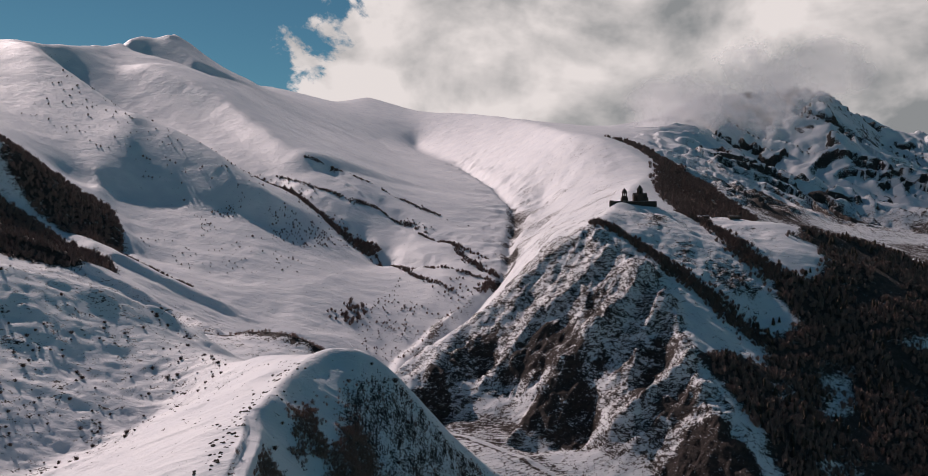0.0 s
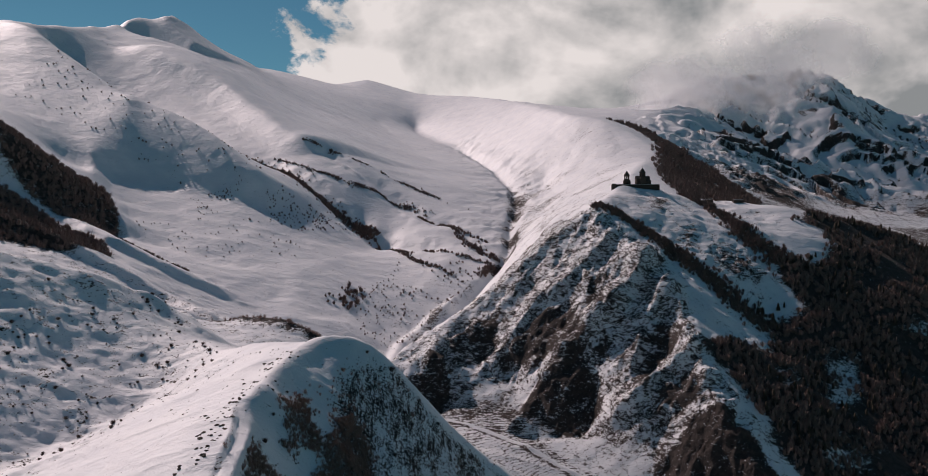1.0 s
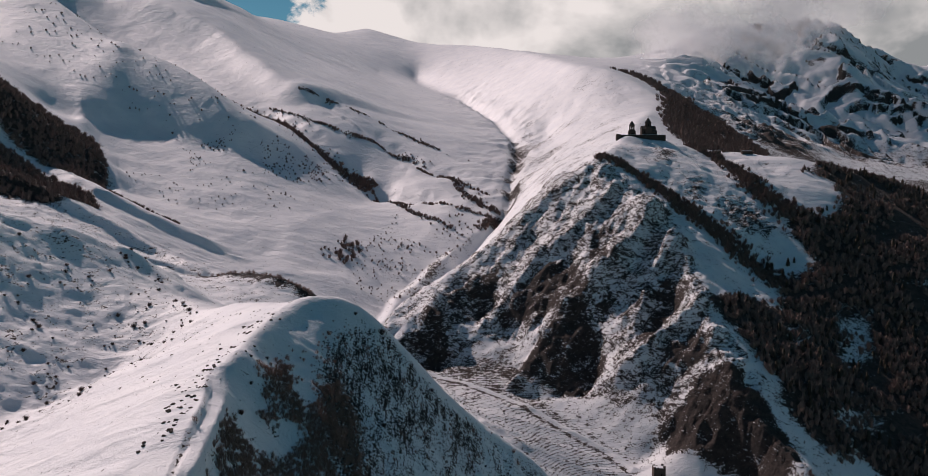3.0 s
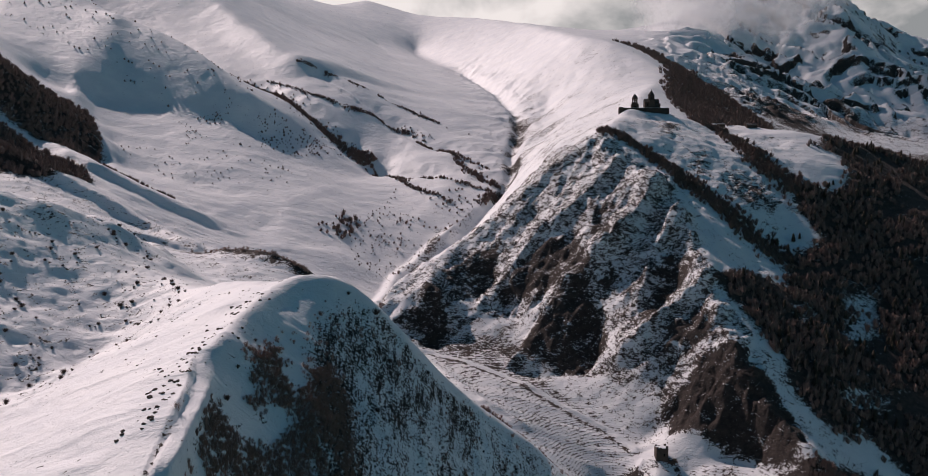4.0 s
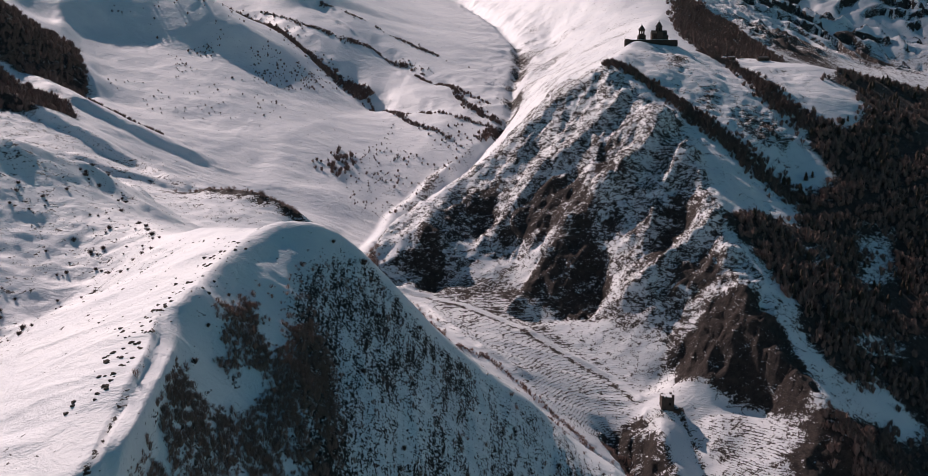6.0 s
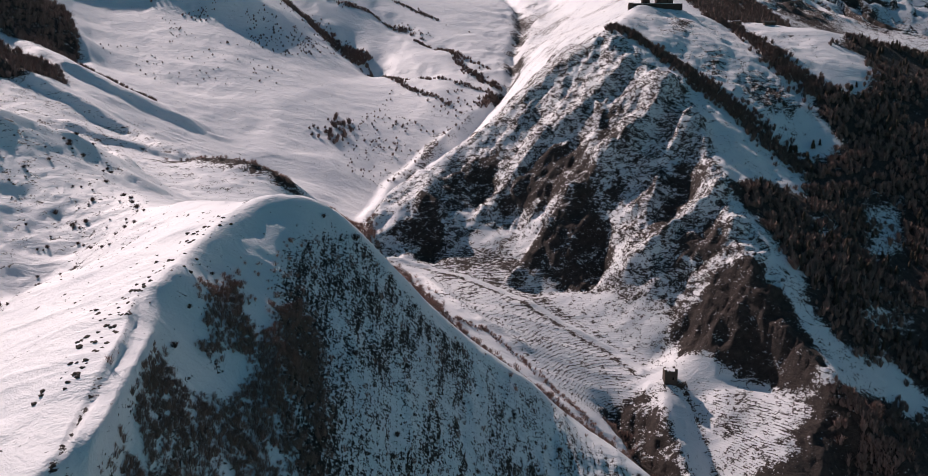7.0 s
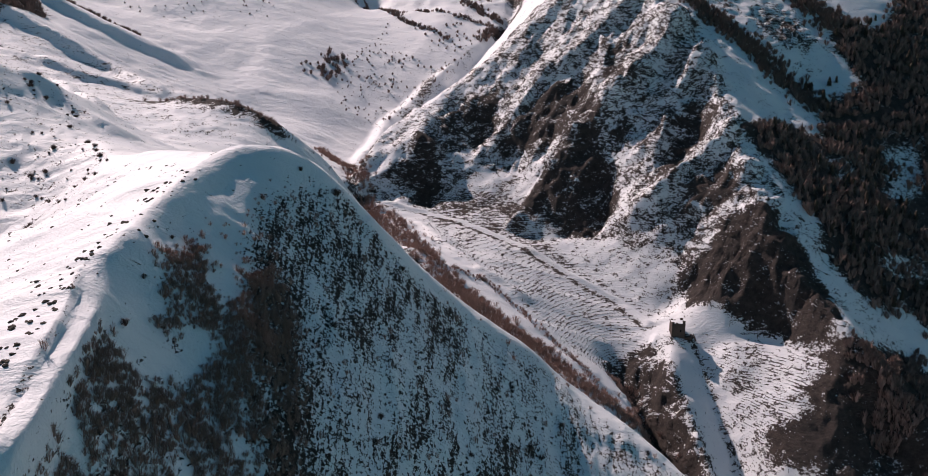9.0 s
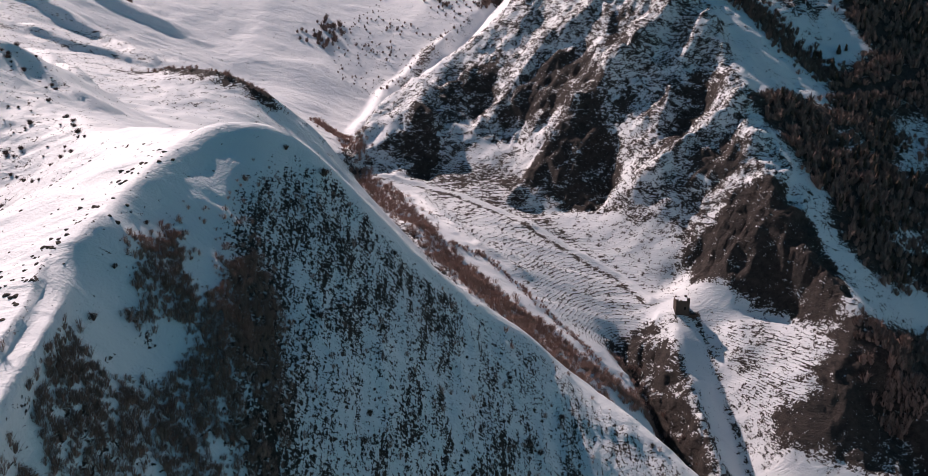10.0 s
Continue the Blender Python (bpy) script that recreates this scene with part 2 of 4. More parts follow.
def resize(z, nr, nc):
    r, c = np.linspace(0, z.shape[0] - 1, nr), np.linspace(0, z.shape[1] - 1, nc)
    r0, c0 = np.minimum(r.astype(int), z.shape[0] - 2), np.minimum(c.astype(int), z.shape[1] - 2)
    fr, fc = (r - r0)[:, None], (c - c0)[None, :]
    top = z[r0][:, c0] * (1 - fc) + z[r0][:, c0 + 1] * fc
    low = z[r0 + 1][:, c0] * (1 - fc) + z[r0 + 1][:, c0 + 1] * fc
    return top * (1 - fr) + low * fr


def slopes_between():
    """Slopes that run evenly from line to line, found on coarse grids first."""
    z = None
    for step, rounds in ((16, 600), (8, 400), (4, 300), (2, 220)):
        total, weight, edge = lay_out(step)
        on = weight > 0
        z = np.full(total.shape, 400.0) if z is None else resize(z, *total.shape)
        z[on] = total[on] / weight[on]
        for _ in range(rounds):
            z = np.where(on, z, around(z) * 1.0)
    soft = z
    for _ in range(34):
        soft = around(soft)
    keep = edge
    for _ in range(5):
        keep = np.maximum(keep, around(keep) * 1.5).clip(0, 1)
    for _ in range(10):
        keep = around(keep)
    keep = np.maximum(keep, 0.8 * blur_step((np.interp(np.arange(len(z)) * 2, np.arange(NR), ROW_Y) - 1500) / 500)[:, None])
    z = soft + (z - soft) * np.clip(keep, 0, 1)
    for _ in range(2):
        z = around(z)
    return resize(z, NR, NC)


def hashed(i, j, seed):
    n = (i * 374761393 + j * 668265263 + seed * 1442695041) & 0xFFFFFFFF
    n = ((n ^ (n >> 13)) * 1274126177) & 0xFFFFFFFF
    return ((n ^ (n >> 16)) & 0xFFFFFF) / float(0xFFFFFF)


def value_noise(x, y, size, seed):
    x, y = x / size, y / size
    i, j = np.floor(x).astype(np.int64), np.floor(y).astype(np.int64)
    u, v = x - i, y - j
    u, v = u * u * u * (u * (u * 6 - 15) + 10), v * v * v * (v * (v * 6 - 15) + 10)
    a, b = hashed(i, j, seed), hashed(i + 1, j, seed)
    c, d = hashed(i, j + 1, seed), hashed(i + 1, j + 1, seed)
    return (a * (1 - u) + b * u) * (1 - v) + (c * (1 - u) + d * u) * v


def fractal(x, y, size, octaves, seed, gain=0.5, ridged=False):
    total, amp, norm = 0.0, 1.0, 0.0
    for k in range(octaves):
        n = value_noise(x * 0.8 + y * 0.6, y * 0.8 - x * 0.6, size, seed + k)
        total = total + amp * ((1 - abs(2 * n - 1)) if ridged else n)
        norm += amp
        size, amp = size / 2.03, amp * gain
        x, y = x * 0.96 + y * 0.28, y * 0.96 - x * 0.28
    return total / norm


def blur_step(t):
    t = np.clip(t, 0, 1)
    return t * t * (3 - 2 * t)


def off_line(x, y, *points):
    """Distance on the plan from a broken line, the share of the way along it, and the side (+ is left of its way)."""
    best, along, side = np.full(np.shape(x), 1e9), np.zeros(np.shape(x)), np.zeros(np.shape(x))
    n = len(points) - 1
    for k in range(n):
        (ax, ay), (bx, by) = points[k][:2], points[k + 1][:2]
        lx, ly = bx - ax, by - ay
        f = np.clip(((x - ax) * lx + (y - ay) * ly) / (lx * lx + ly * ly), 0, 1)
        ox, oy = x - ax - f * lx, y - ay - f * ly
        d = np.hypot(ox, oy)
        near = d < best
        best, along = np.where(near, d, best), np.where(near, (k + f) / n, along)
        side = np.where(near, np.sign(lx * oy - ly * ox), side)
    return best, along, side


def inside(x, y, *corners):
    """1 inside a closed outline on the plan, 0 outside."""
    hit = np.zeros(np.shape(x), bool)
    for (ax, ay), (bx, by) in zip(corners, corners[1:] + corners[:1]):
        if ay != by:
            hit ^= ((ay > y) != (by > y)) & (x < (bx - ax) * (y - ay) / (by - ay) + ax)
    return hit.astype(float)


def soft_inside(x, y, reach, *corners):
    d = off_line(x, y, *corners, corners[0])[0]
    return blur_step(0.5 + 0.5 * np.where(inside(x, y, *corners) > 0, d, -d) / reach)



def steepness(z):
    """Rise for each metre to the right and ahead."""
    zx = np.gradient(z, axis=1) / np.gradient(GX, axis=1)
    zy = (np.gradient(z, axis=0) - zx * np.gradient(GX, axis=0)) / np.gradient(GY, axis=0)
    return zx, zy


GZ = slopes_between()

# stretches of the plan
SPUR = ((105, 1262), (150, 1172), (205, 1090), (216, 1010), (222, 898), (234, 833), (240, 770), (209, 790), (171, 822), (154, 865), (95, 915),
        (38, 960), (-37, 965), (-85, 960), (-100, 1040), (-62, 1125), (28, 1200))
CLIFF = ((160, 826), (168, 845), (189, 856), (217, 850), (238, 817), (250, 769), (233, 774), (222, 784), (206, 800), (189, 810))
BLUFF_WALL = ((100, 790), (134, 803), (141, 775), (148, 745), (153, 715), (160, 680), (172, 630), (150, 620), (125, 690), (110, 750))
LOW_CLIFF = ((217, 736), (240, 758), (280, 764), (290, 708), (260, 670), (215, 690))
TERRACES = ((-37, 969), (3, 985), (39, 970), (85, 890), (133, 838), (118, 760), (76, 775), (38, 830), (-14, 879))
FACE = ((-62, 488), (-48, 508), (-33, 518), (-12, 512), (10, 520), (45, 526), (85, 490), (140, 420), (60, 360), (-20, 360), (-45, 400), (-56, 454))
ROCK_FACES = (
    ((-34, 1028), (-14, 1022), (-9, 991), (-22, 964), (-36, 966), (-51, 987), (-43, 1004)),
    ((31, 1020), (39, 1036), (54, 1049), (67, 1056), (66, 1031), (58, 1011), (39, 1019)),
    ((41, 933), (61, 969), (82, 984), (112, 980), (135, 981), (129, 968), (123, 972), (124, 944), (122, 922), (106, 913), (81, 921), (59, 928)),
    ((69, 1053), (99, 1060), (118, 995), (107, 987), (84, 1003), (66, 996), (49, 1017), (44, 1034)),
    ((127, 1081), (140, 1058), (138, 1005), (127, 1031), (122, 1058)),
    ((159, 949), (179, 985), (203, 983), (201, 952), (185, 938), (161, 907), (150, 915)),
    ((170, 900), (198, 913), (205, 886), (195, 877), (186, 871), (167, 885)),
    ((13, 1083), (35, 1080), (32, 1054), (13, 1028), (-7, 1025), (-14, 1063)))
SCREES = (
    ((14, 1009), (39, 1007), (62, 995), (82, 985), (61, 969), (42, 941), (36, 894), (-2, 916), (-22, 956), (-4, 985)),
    ((81, 917), (122, 900), (141, 893), (160, 877), (157, 853), (97, 862), (57, 893)),
    ((122, 968), (133, 963), (138, 902), (123, 909), (124, 944)),
    ((0, 1058), (14, 1057), (13, 1010), (1, 998)))
BRUSH_LOW = ((-86, 402), (-84, 408), (-80, 414), (-76, 407), (-70, 411), (-62, 420), (-52, 412), (-43, 410), (-36, 418), (-30, 405), (-45, 372), (-74, 340), (-82, 345), (-83, 362), (-84, 380))
BRUSH_HIGH = ((-77, 451), (-70, 466), (-64, 456), (-60, 446), (-57, 460), (-54, 471), (-48, 470), (-39, 455), (-38, 443), (-34, 432), (-35, 415), (-52, 411), (-62, 419), (-58, 436), (-66, 430), (-73, 429))
LEE_WOOD = ((331, 2368), (371, 2320), (392, 2104), (383, 2012), (353, 1880), (310, 1632), (282, 1431), (292, 1344), (338, 1339), (420, 1460), (470, 1600), (500, 1752), (486, 1968), (462, 2116), (436, 2304), (384, 2400))
RIGHT_PEAK = ((520, 2500), (560, 3000), (900, 3700), (2400, 4000), (2400, 2400), (1200, 2200), (800, 2250))
LEFT_HILL = ((-520, 560), (-300, 655), (-190, 690), (-140, 610), (-110, 545), (-150, 470), (-240, 400), (-420, 420))
WOOD_HIGH = ((440, 1290), (531, 1312), (621, 1362), (760, 1412), (900, 1450), (900, 1200), (700, 1190), (560, 1130), (442, 1085), (384, 1056), (347, 1043), (357, 1079), (343, 1106), (350, 1145), (399, 1150), (435, 1200), (430, 1241), (405, 1250))
WOOD_LOW = ((219, 932), (257, 967), (292, 979), (306, 1000), (337, 1015), (375, 1028), (438, 1073), (600, 1060), (560, 900), (400, 760), (342, 790), (308, 824), (289, 808), (269, 812), (256, 834), (256, 859), (236, 891))
FOOT_ROCKS = ((243, 751), (229, 746), (226, 729), (219, 720), (189, 722), (191, 701), (209, 683), (267, 690), (303, 789))
WOOD_FOOT = ((245, 755), (265, 757), (305, 786), (279, 701), (255, 711), (244, 725))
WOOD_GAP = ((296, 985), (340, 998), (440, 1060), (640, 1140), (640, 1210), (440, 1115), (350, 1066), (312, 1040))
WOOD_FLOOR = ((268, 690), (300, 770), (350, 810), (420, 780), (380, 640), (300, 620))
CLEARINGS = (((353, 1002), (393, 1021), (377, 966), (330, 924)), ((288, 848), (349, 894), (337, 863), (306, 837)), ((291, 949), (312, 966), (314, 946), (285, 917)))
DARK_LEFT = ((-690, 1470), (-611, 1440), (-575, 1440), (-515, 1480), (-452, 1345), (-460, 1270), (-510, 1290), (-540, 1300), (-620, 1350))
DARK_LEFT_LOW = ((-640, 1320), (-545, 1290), (-500, 1252), (-432, 1225), (-405, 1180), (-450, 1140), (-520, 1110), (-640, 1130))


def rib(rise, steep, gentle, *points, wave=16):
    """A rock rib on a slope, abrupt on the left of its way and easy on the right."""
    global GZ
    d, along, side = off_line(GX, GY, *points)
    reach = np.where(side > 0, steep, gentle) * (0.75 + 0.5 * value_noise(GX, GY, wave, 7))
    GZ = GZ + rise * np.exp(-((d / reach) ** 2)) * blur_step(along * 6 + 0.35) * blur_step((1 - along) * 5 + 0.3)


rib(19, 6, 22, (208, 1088), (177, 1036), (154, 1015), (127, 1000), (105, 993), (85, 988))
rib(9, 5, 18, (166, 1115), (145, 1097), (123, 1087), (100, 1076), (85, 1068))
rib(10, 6, 14, (85, 1080), (67, 1064), (51, 1049), (29, 1026))
rib(12, 5, 16, (213, 1025), (195, 1004), (172, 986), (160, 954), (142, 926))
rib(16, 6, 18, (216, 926), (195, 919), (174, 914), (149, 900), (128, 903))
rib(6, 6, 16, (221, 894), (198, 880), (170, 884), (143, 882))
rib(5, 6, 14, (-40, 1085), (-25, 1050), (-20, 1010), (-30, 985))
rib(2.5, 3, 6, (60, 815), (20, 845), (-5, 880), (-30, 930))
# moraine banks on the left and the sunk way between them
rib(9, 9, 26, (-270, 1208), (-347, 1214), (-425, 1234), (-506, 1290))
rib(10, 8, 26, (-240, 1056), (-320, 1114), (-400, 1144), (-460, 1160), (-560, 1174))
rib(8, 7, 18, (-300, 880), (-240, 800), (-205, 740), (-180, 700))
rib(6, 6, 20, (-255, 1058), (-291, 1063), (-326, 1052), (-375, 1066))
rib(3.5, 4, 12, (-150, 648), (-173, 658), (-192, 667), (-212, 670))
rib(3.5, 4, 12, (-160, 690), (-200, 720), (-250, 745), (-320, 760))
# gullies down the left mountain
rib(-14, 22, 26, (-430, 1900), (-298, 1788), (-219, 1690), (-178, 1652), (-140, 1615), (-77, 1572), (-22, 1540))
rib(-12, 20, 24, (-278, 1944), (-202, 1876), (-131, 1796), (-60, 1710), (0, 1660))

rib(30, 48, 170, (-269, 1921), (-332, 1991), (-430, 2131), (-522, 2262), (-629, 2362), (-736, 2442), (-841, 2522), wave=260)
rib(22, 30, 110, (-740, 2870), (-800, 2930), (-850, 2980), (-890, 3050), wave=200)
rib(9, 26, 60, (-592, 1830), (-572, 1700), (-540, 1570), wave=120)
rib(3.0, 10, 16, (250, 1283), (186, 1283))

# the far slopes are smooth
far = blur_step((GY - 1350) / 500)
calm = GZ
for _ in range(12):
    calm = around(calm)
lumpy = soft_inside(GX, GY, 50, (-1000, 2000), (-830, 1950), (-650, 1790), (-580, 1700), (-640, 1540), (-800, 1580), (-1000, 1700))
GZ = GZ + (calm - GZ) * far * (0.25 + 0.7 * lumpy)

# the creek's bed and its broken banks
CREEK_HIGH = ((-40, 1240), (5, 1340), (45, 1430), (70, 1540), (74, 1680), (96, 1860), (100, 2050), (80, 2250), (54, 2450), (18, 2700), (-25, 2950))
rib(-9, 9, 13, *CREEK_HIGH)
banks = np.exp(-((off_line(GX, GY, *CREEK_HIGH)[0] / 75) ** 2))
GZ = GZ + banks * blur_step((GY - 1420) / 160) * (fractal(GX, GY, 46, 5, 27, 0.55, True) - 0.62) * 13
flank = soft_inside(GX, GY, 30, (95, 1180), (75, 1560), (110, 1900), (90, 2250), (250, 2350), (340, 2050), (300, 1800), (235, 1480), (150, 1200))
GZ = GZ + flank * ((fractal(GX, GY * 0.5, 40, 5, 29, 0.55) - 0.5) * 6)

spur, cliff = soft_inside(GX, GY, 10, *SPUR), soft_inside(GX, GY, 6, *CLIFF)
bluff, low_cliff = soft_inside(GX, GY, 7, *BLUFF_WALL), soft_inside(GX, GY, 9, *LOW_CLIFF)
face, terraces = soft_inside(GX, GY, 9, *FACE), soft_inside(GX, GY, 8, *TERRACES)
brush = np.maximum(soft_inside(GX, GY, 4, *BRUSH_LOW), soft_inside(GX, GY, 4, *BRUSH_HIGH))
left_hill, right_peak = soft_inside(GX, GY, 30, *LEFT_HILL), soft_inside(GX, GY, 160, *RIGHT_PEAK)
woods = np.maximum(soft_inside(GX, GY, 10, *WOOD_HIGH), soft_inside(GX, GY, 10, *WOOD_LOW))
woods = np.maximum.reduce([woods, soft_inside(GX, GY, 12, *WOOD_GAP), soft_inside(GX, GY, 10, *WOOD_FLOOR)])
for c in CLEARINGS:
    woods = woods * (1 - 0.6 * soft_inside(GX, GY, 12, *c))
dark_left = np.maximum(soft_inside(GX, GY, 14, *DARK_LEFT), soft_inside(GX, GY, 14, *DARK_LEFT_LOW))
rocky = np.maximum.reduce([spur, cliff, 0.7 * bluff, 0.8 * low_cliff])

far = blur_step((GY - 1250) / 900)
church_site = np.exp(-(((GX - 218) / 42) ** 2 + ((GY - 1303) / 26) ** 2))
GZ = GZ + (fractal(GX, GY, 55, 5, 11) - 0.5) * 5.0 * (1 - far) * (1 - church_site)
GZ = GZ + ((fractal(GX, GY, 300, 5, 21, 0.5) - 0.5) * 14 + (fractal(GX, GY, 60, 4, 23, 0.5, True) - 0.6) * 2.6 * (1 - flank)) * far * (1 - right_peak)
smooth_ground = np.maximum.reduce([soft_inside(GX, GY, 6, *c) for c in SCREES])
lit_side = soft_inside(GX, GY, 9, *((-94, 1085), (-80, 1203), (-46, 1290), (-12, 1349), (-4, 1099), (-22, 1042), (-39, 1015), (-56, 989), (-74, 979)))
# the sunlit side swells out of the crest, and the rock faces fall off to the right of their ribs
GZ = GZ + lit_side * np.minimum(0.20 * off_line(GX, GY, (58, 1140), (4, 1110), (-43, 1079), (-66, 1049), (-77, 1026), (-84, 993))[0], 10)
for c in ROCK_FACES:
    mx, my = np.mean(c, axis=0)
    GZ = GZ - soft_inside(GX, GY, 5, *c) * np.clip(0.36 * (0.75 * (GX - mx) - 0.65 * (GY - my)), -11, 11)
rocky = rocky * (1 - 0.8 * smooth_ground) * (1 - 0.7 * lit_side)
GZ = GZ + rocky * (fractal(GX, GY, 30, 5, 31, 0.55, True) - 0.62) * 15
GZ = GZ + spur * (1 - 0.8 * smooth_ground) * (fractal(GX * 0.55 - GY * 0.6, GX * 0.25 + GY * 0.25, 9, 4, 41, 0.6, True) - 0.6) * 5
ledges = fractal(GX, GY, 430, 5, 57, 0.5) * 11
GZ = GZ + soft_inside(GX, GY, 60, (420, 2020), (470, 2500), (640, 2520), (720, 2150), (580, 1850)) * (fractal(GX, GY, 90, 5, 47, 0.6, True) - 0.62) * 45
GZ = GZ + cliff * (fractal(GX * 0.3, GZ * 1.0 + GX * 0.2, 7, 3, 45, 0.6, True) - 0.6) * 5
GZ = GZ + right_peak * ((fractal(GX, GY, 420, 6, 51, 0.50, True) - 0.62) * 80 + (np.floor(ledges) + blur_step((ledges % 1.0 - 0.80) / 0.20) - ledges) * 28)
GZ = GZ + left_hill * ((fractal(GX, GY * 1.5, 34, 5, 61, 0.5) - 0.5) * 6 + (fractal(GX, GY * 1.3, 9, 3, 63, 0.6, True) - 0.6) * 1.2)
GZ = GZ + soft_inside(GX, GY, 40, (-330, 720), (-180, 690), (-90, 790), (-120, 1000), (-260, 1150), (-480, 1150), (-480, 900)) * (fractal(GX, GY, 16, 4, 65, 0.6) - 0.5) * 3
GZ = GZ + bluff * (fractal(GX * 1.4, GY * 0.5, 9, 4, 73, 0.6, True) - 0.6) * 6
GZ = GZ + face * (fractal(GX, GY * 0.25, 7, 4, 71, 0.6, True) - 0.6) * 2.2
drift = blur_step((fractal(GX * 0.5, GY * 1.6, 30, 4, 81) - 0.45) * 4)
GZ = GZ + drift * 1.0 * (1 - rocky) * (1 - far)

# how bare of snow the land is, how streaky and how ledged
zx, zy = steepness(GZ)
steep = np.hypot(zx, zy)
warp_x, warp_y = GX + (fractal(GX, GY, 22, 4, 33, 0.6) - 0.5) * 34, GY + (fractal(GX, GY, 22, 4, 35, 0.6) - 0.5) * 34
dark_rock = np.maximum.reduce([soft_inside(warp_x, warp_y, 6, *c) for c in ROCK_FACES])
patchy = fractal(GX, GY, 46, 4, 91)
BARE = 0.06 - 0.16 * far + 0.19 * left_hill + flank * (0.16 + 0.22 * blur_step((fractal(GX, GY, 70, 4, 93) - 0.52) * 6)) + spur * (0.39 + 0.13 * blur_step((patchy - 0.36) * 5) + 0.29 * dark_rock - 0.20 * smooth_ground - 0.12 * lit_side) + 0.95 * cliff + 0.75 * low_cliff + 0.56 * bluff
BARE = BARE + face * (0.27 + 0.17 * blur_step((fractal(GX, GY * 0.4, 30, 4, 95) - 0.42) * 5)) + 0.12 * brush + 0.9 * dark_left + 1.0 * woods
BARE = BARE + blur_step((steep - 0.85) / 0.9) * (0.35 * rocky + 0.25) + right_peak * (0.05 + 0.75 * blur_step((ledges % 1.0 - 0.74) * 12) * blur_step((fractal(GX, GY, 190, 3, 59) - 0.44) * 7) + 0.35 * blur_step((steep - 0.8) / 0.8))
mid_left = soft_inside(GX, GY, 40, (-330, 720), (-180, 690), (-90, 790), (-120, 1000), (-260, 1150), (-480, 1150), (-480, 900))
far_right = soft_inside(GX, GY, 90, (560, 2150), (470, 1640), (700, 1450), (900, 1450), (1500, 1500), (1700, 2500), (900, 2450))
hump = soft_inside(GX, GY, 60, (420, 2020), (470, 2500), (640, 2520), (720, 2150), (580, 1850))
fan = soft_inside(GX, GY, 10, (-37, 969), (38, 978), (95, 930), (158, 870), (165, 826), (140, 812), (118, 850), (50, 905), (-26, 952))
shelf = soft_inside(GX, GY, 8, (165, 800), (232, 775), (255, 735), (235, 700), (185, 700), (176, 745))
knob = blur_step(1 - off_line(GX, GY, (-205, 842), (-172, 826), (-141, 812), (-112, 800))[0] / 16)
BARE = BARE + 0.24 * fan + 0.34 * shelf + 0.6 * knob + 0.4 * blur_step(1 - np.hypot(GX - 147, GY - 797) / 18) + 0.42 * hump + far_right * (0.48 + 0.34 * blur_step((fractal(GX, GY, 130, 4, 97) - 0.45) * 6)) + 0.24 * mid_left + 0.24 * terraces
specks = np.maximum.reduce([soft_inside(GX, GY, 12, *c) for c in (
    ((268, 1135), (302, 1156), (328, 1118), (318, 1096), (288, 1087), (270, 1104)), ((226, 1258), (252, 1252), (238, 1200), (218, 1200)), ((245, 1160), (266, 1180), (256, 1130), (241, 1124)))])
flank_right = soft_inside(GX, GY, 14, (160, 1185), (215, 1290), (300, 1310), (400, 1270), (345, 1120), (300, 1010), (225, 900), (215, 1000))
BARE = BARE + 0.42 * specks + 0.17 * flank_right + 0.25 * banks * blur_step((2300 - GY) / 500) * blur_step((patchy - 0.4) * 5)
GZ = GZ + flank_right * (fractal(GX, GY, 22, 4, 67, 0.55) - 0.5) * 7 + specks * (fractal(GX, GY, 9, 3, 69, 0.6, True) - 0.5) * 6
creek = off_line(GX, GY, (-28, 1340), (-78, 1080), (-85, 980), (-50, 880), (-15, 800), (15, 740), (60, 690), (105, 640), (150, 585), (220, 520))[0]
BARE = BARE + 0.5 * blur_step(1 - creek / 13) + 0.55 * np.exp(-((off_line(GX, GY, *CREEK_HIGH[2:7])[0] / 17) ** 2)) * blur_step((patchy - 0.32) * 6)
BARE = BARE + 0.30 * soft_inside(GX, GY, 12, (222, 900), (262, 840), (300, 760), (330, 690), (285, 690), (250, 770), (232, 840))
BARE = BARE + 0.62 * soft_inside(GX, GY, 6, *FOOT_ROCKS) * (1 - low_cliff)
shade_wood = soft_inside(GX, GY, 16, *LEE_WOOD)
BARE = np.clip(BARE + 0.85 * shade_wood, 0, 1.2)
BARE = np.minimum(BARE, 1.2 - 0.22 * np.maximum(cliff, low_cliff))
BARE = np.minimum(BARE, 1.2 - spur * (0.64 - 0.34 * dark_rock) * (1 - cliff))
STREAK = np.clip(face, 0, 1)
LEDGE = np.clip(terraces + 0.8 * shelf + 0.3 * fan + 0.30 * flank, 0, 1)
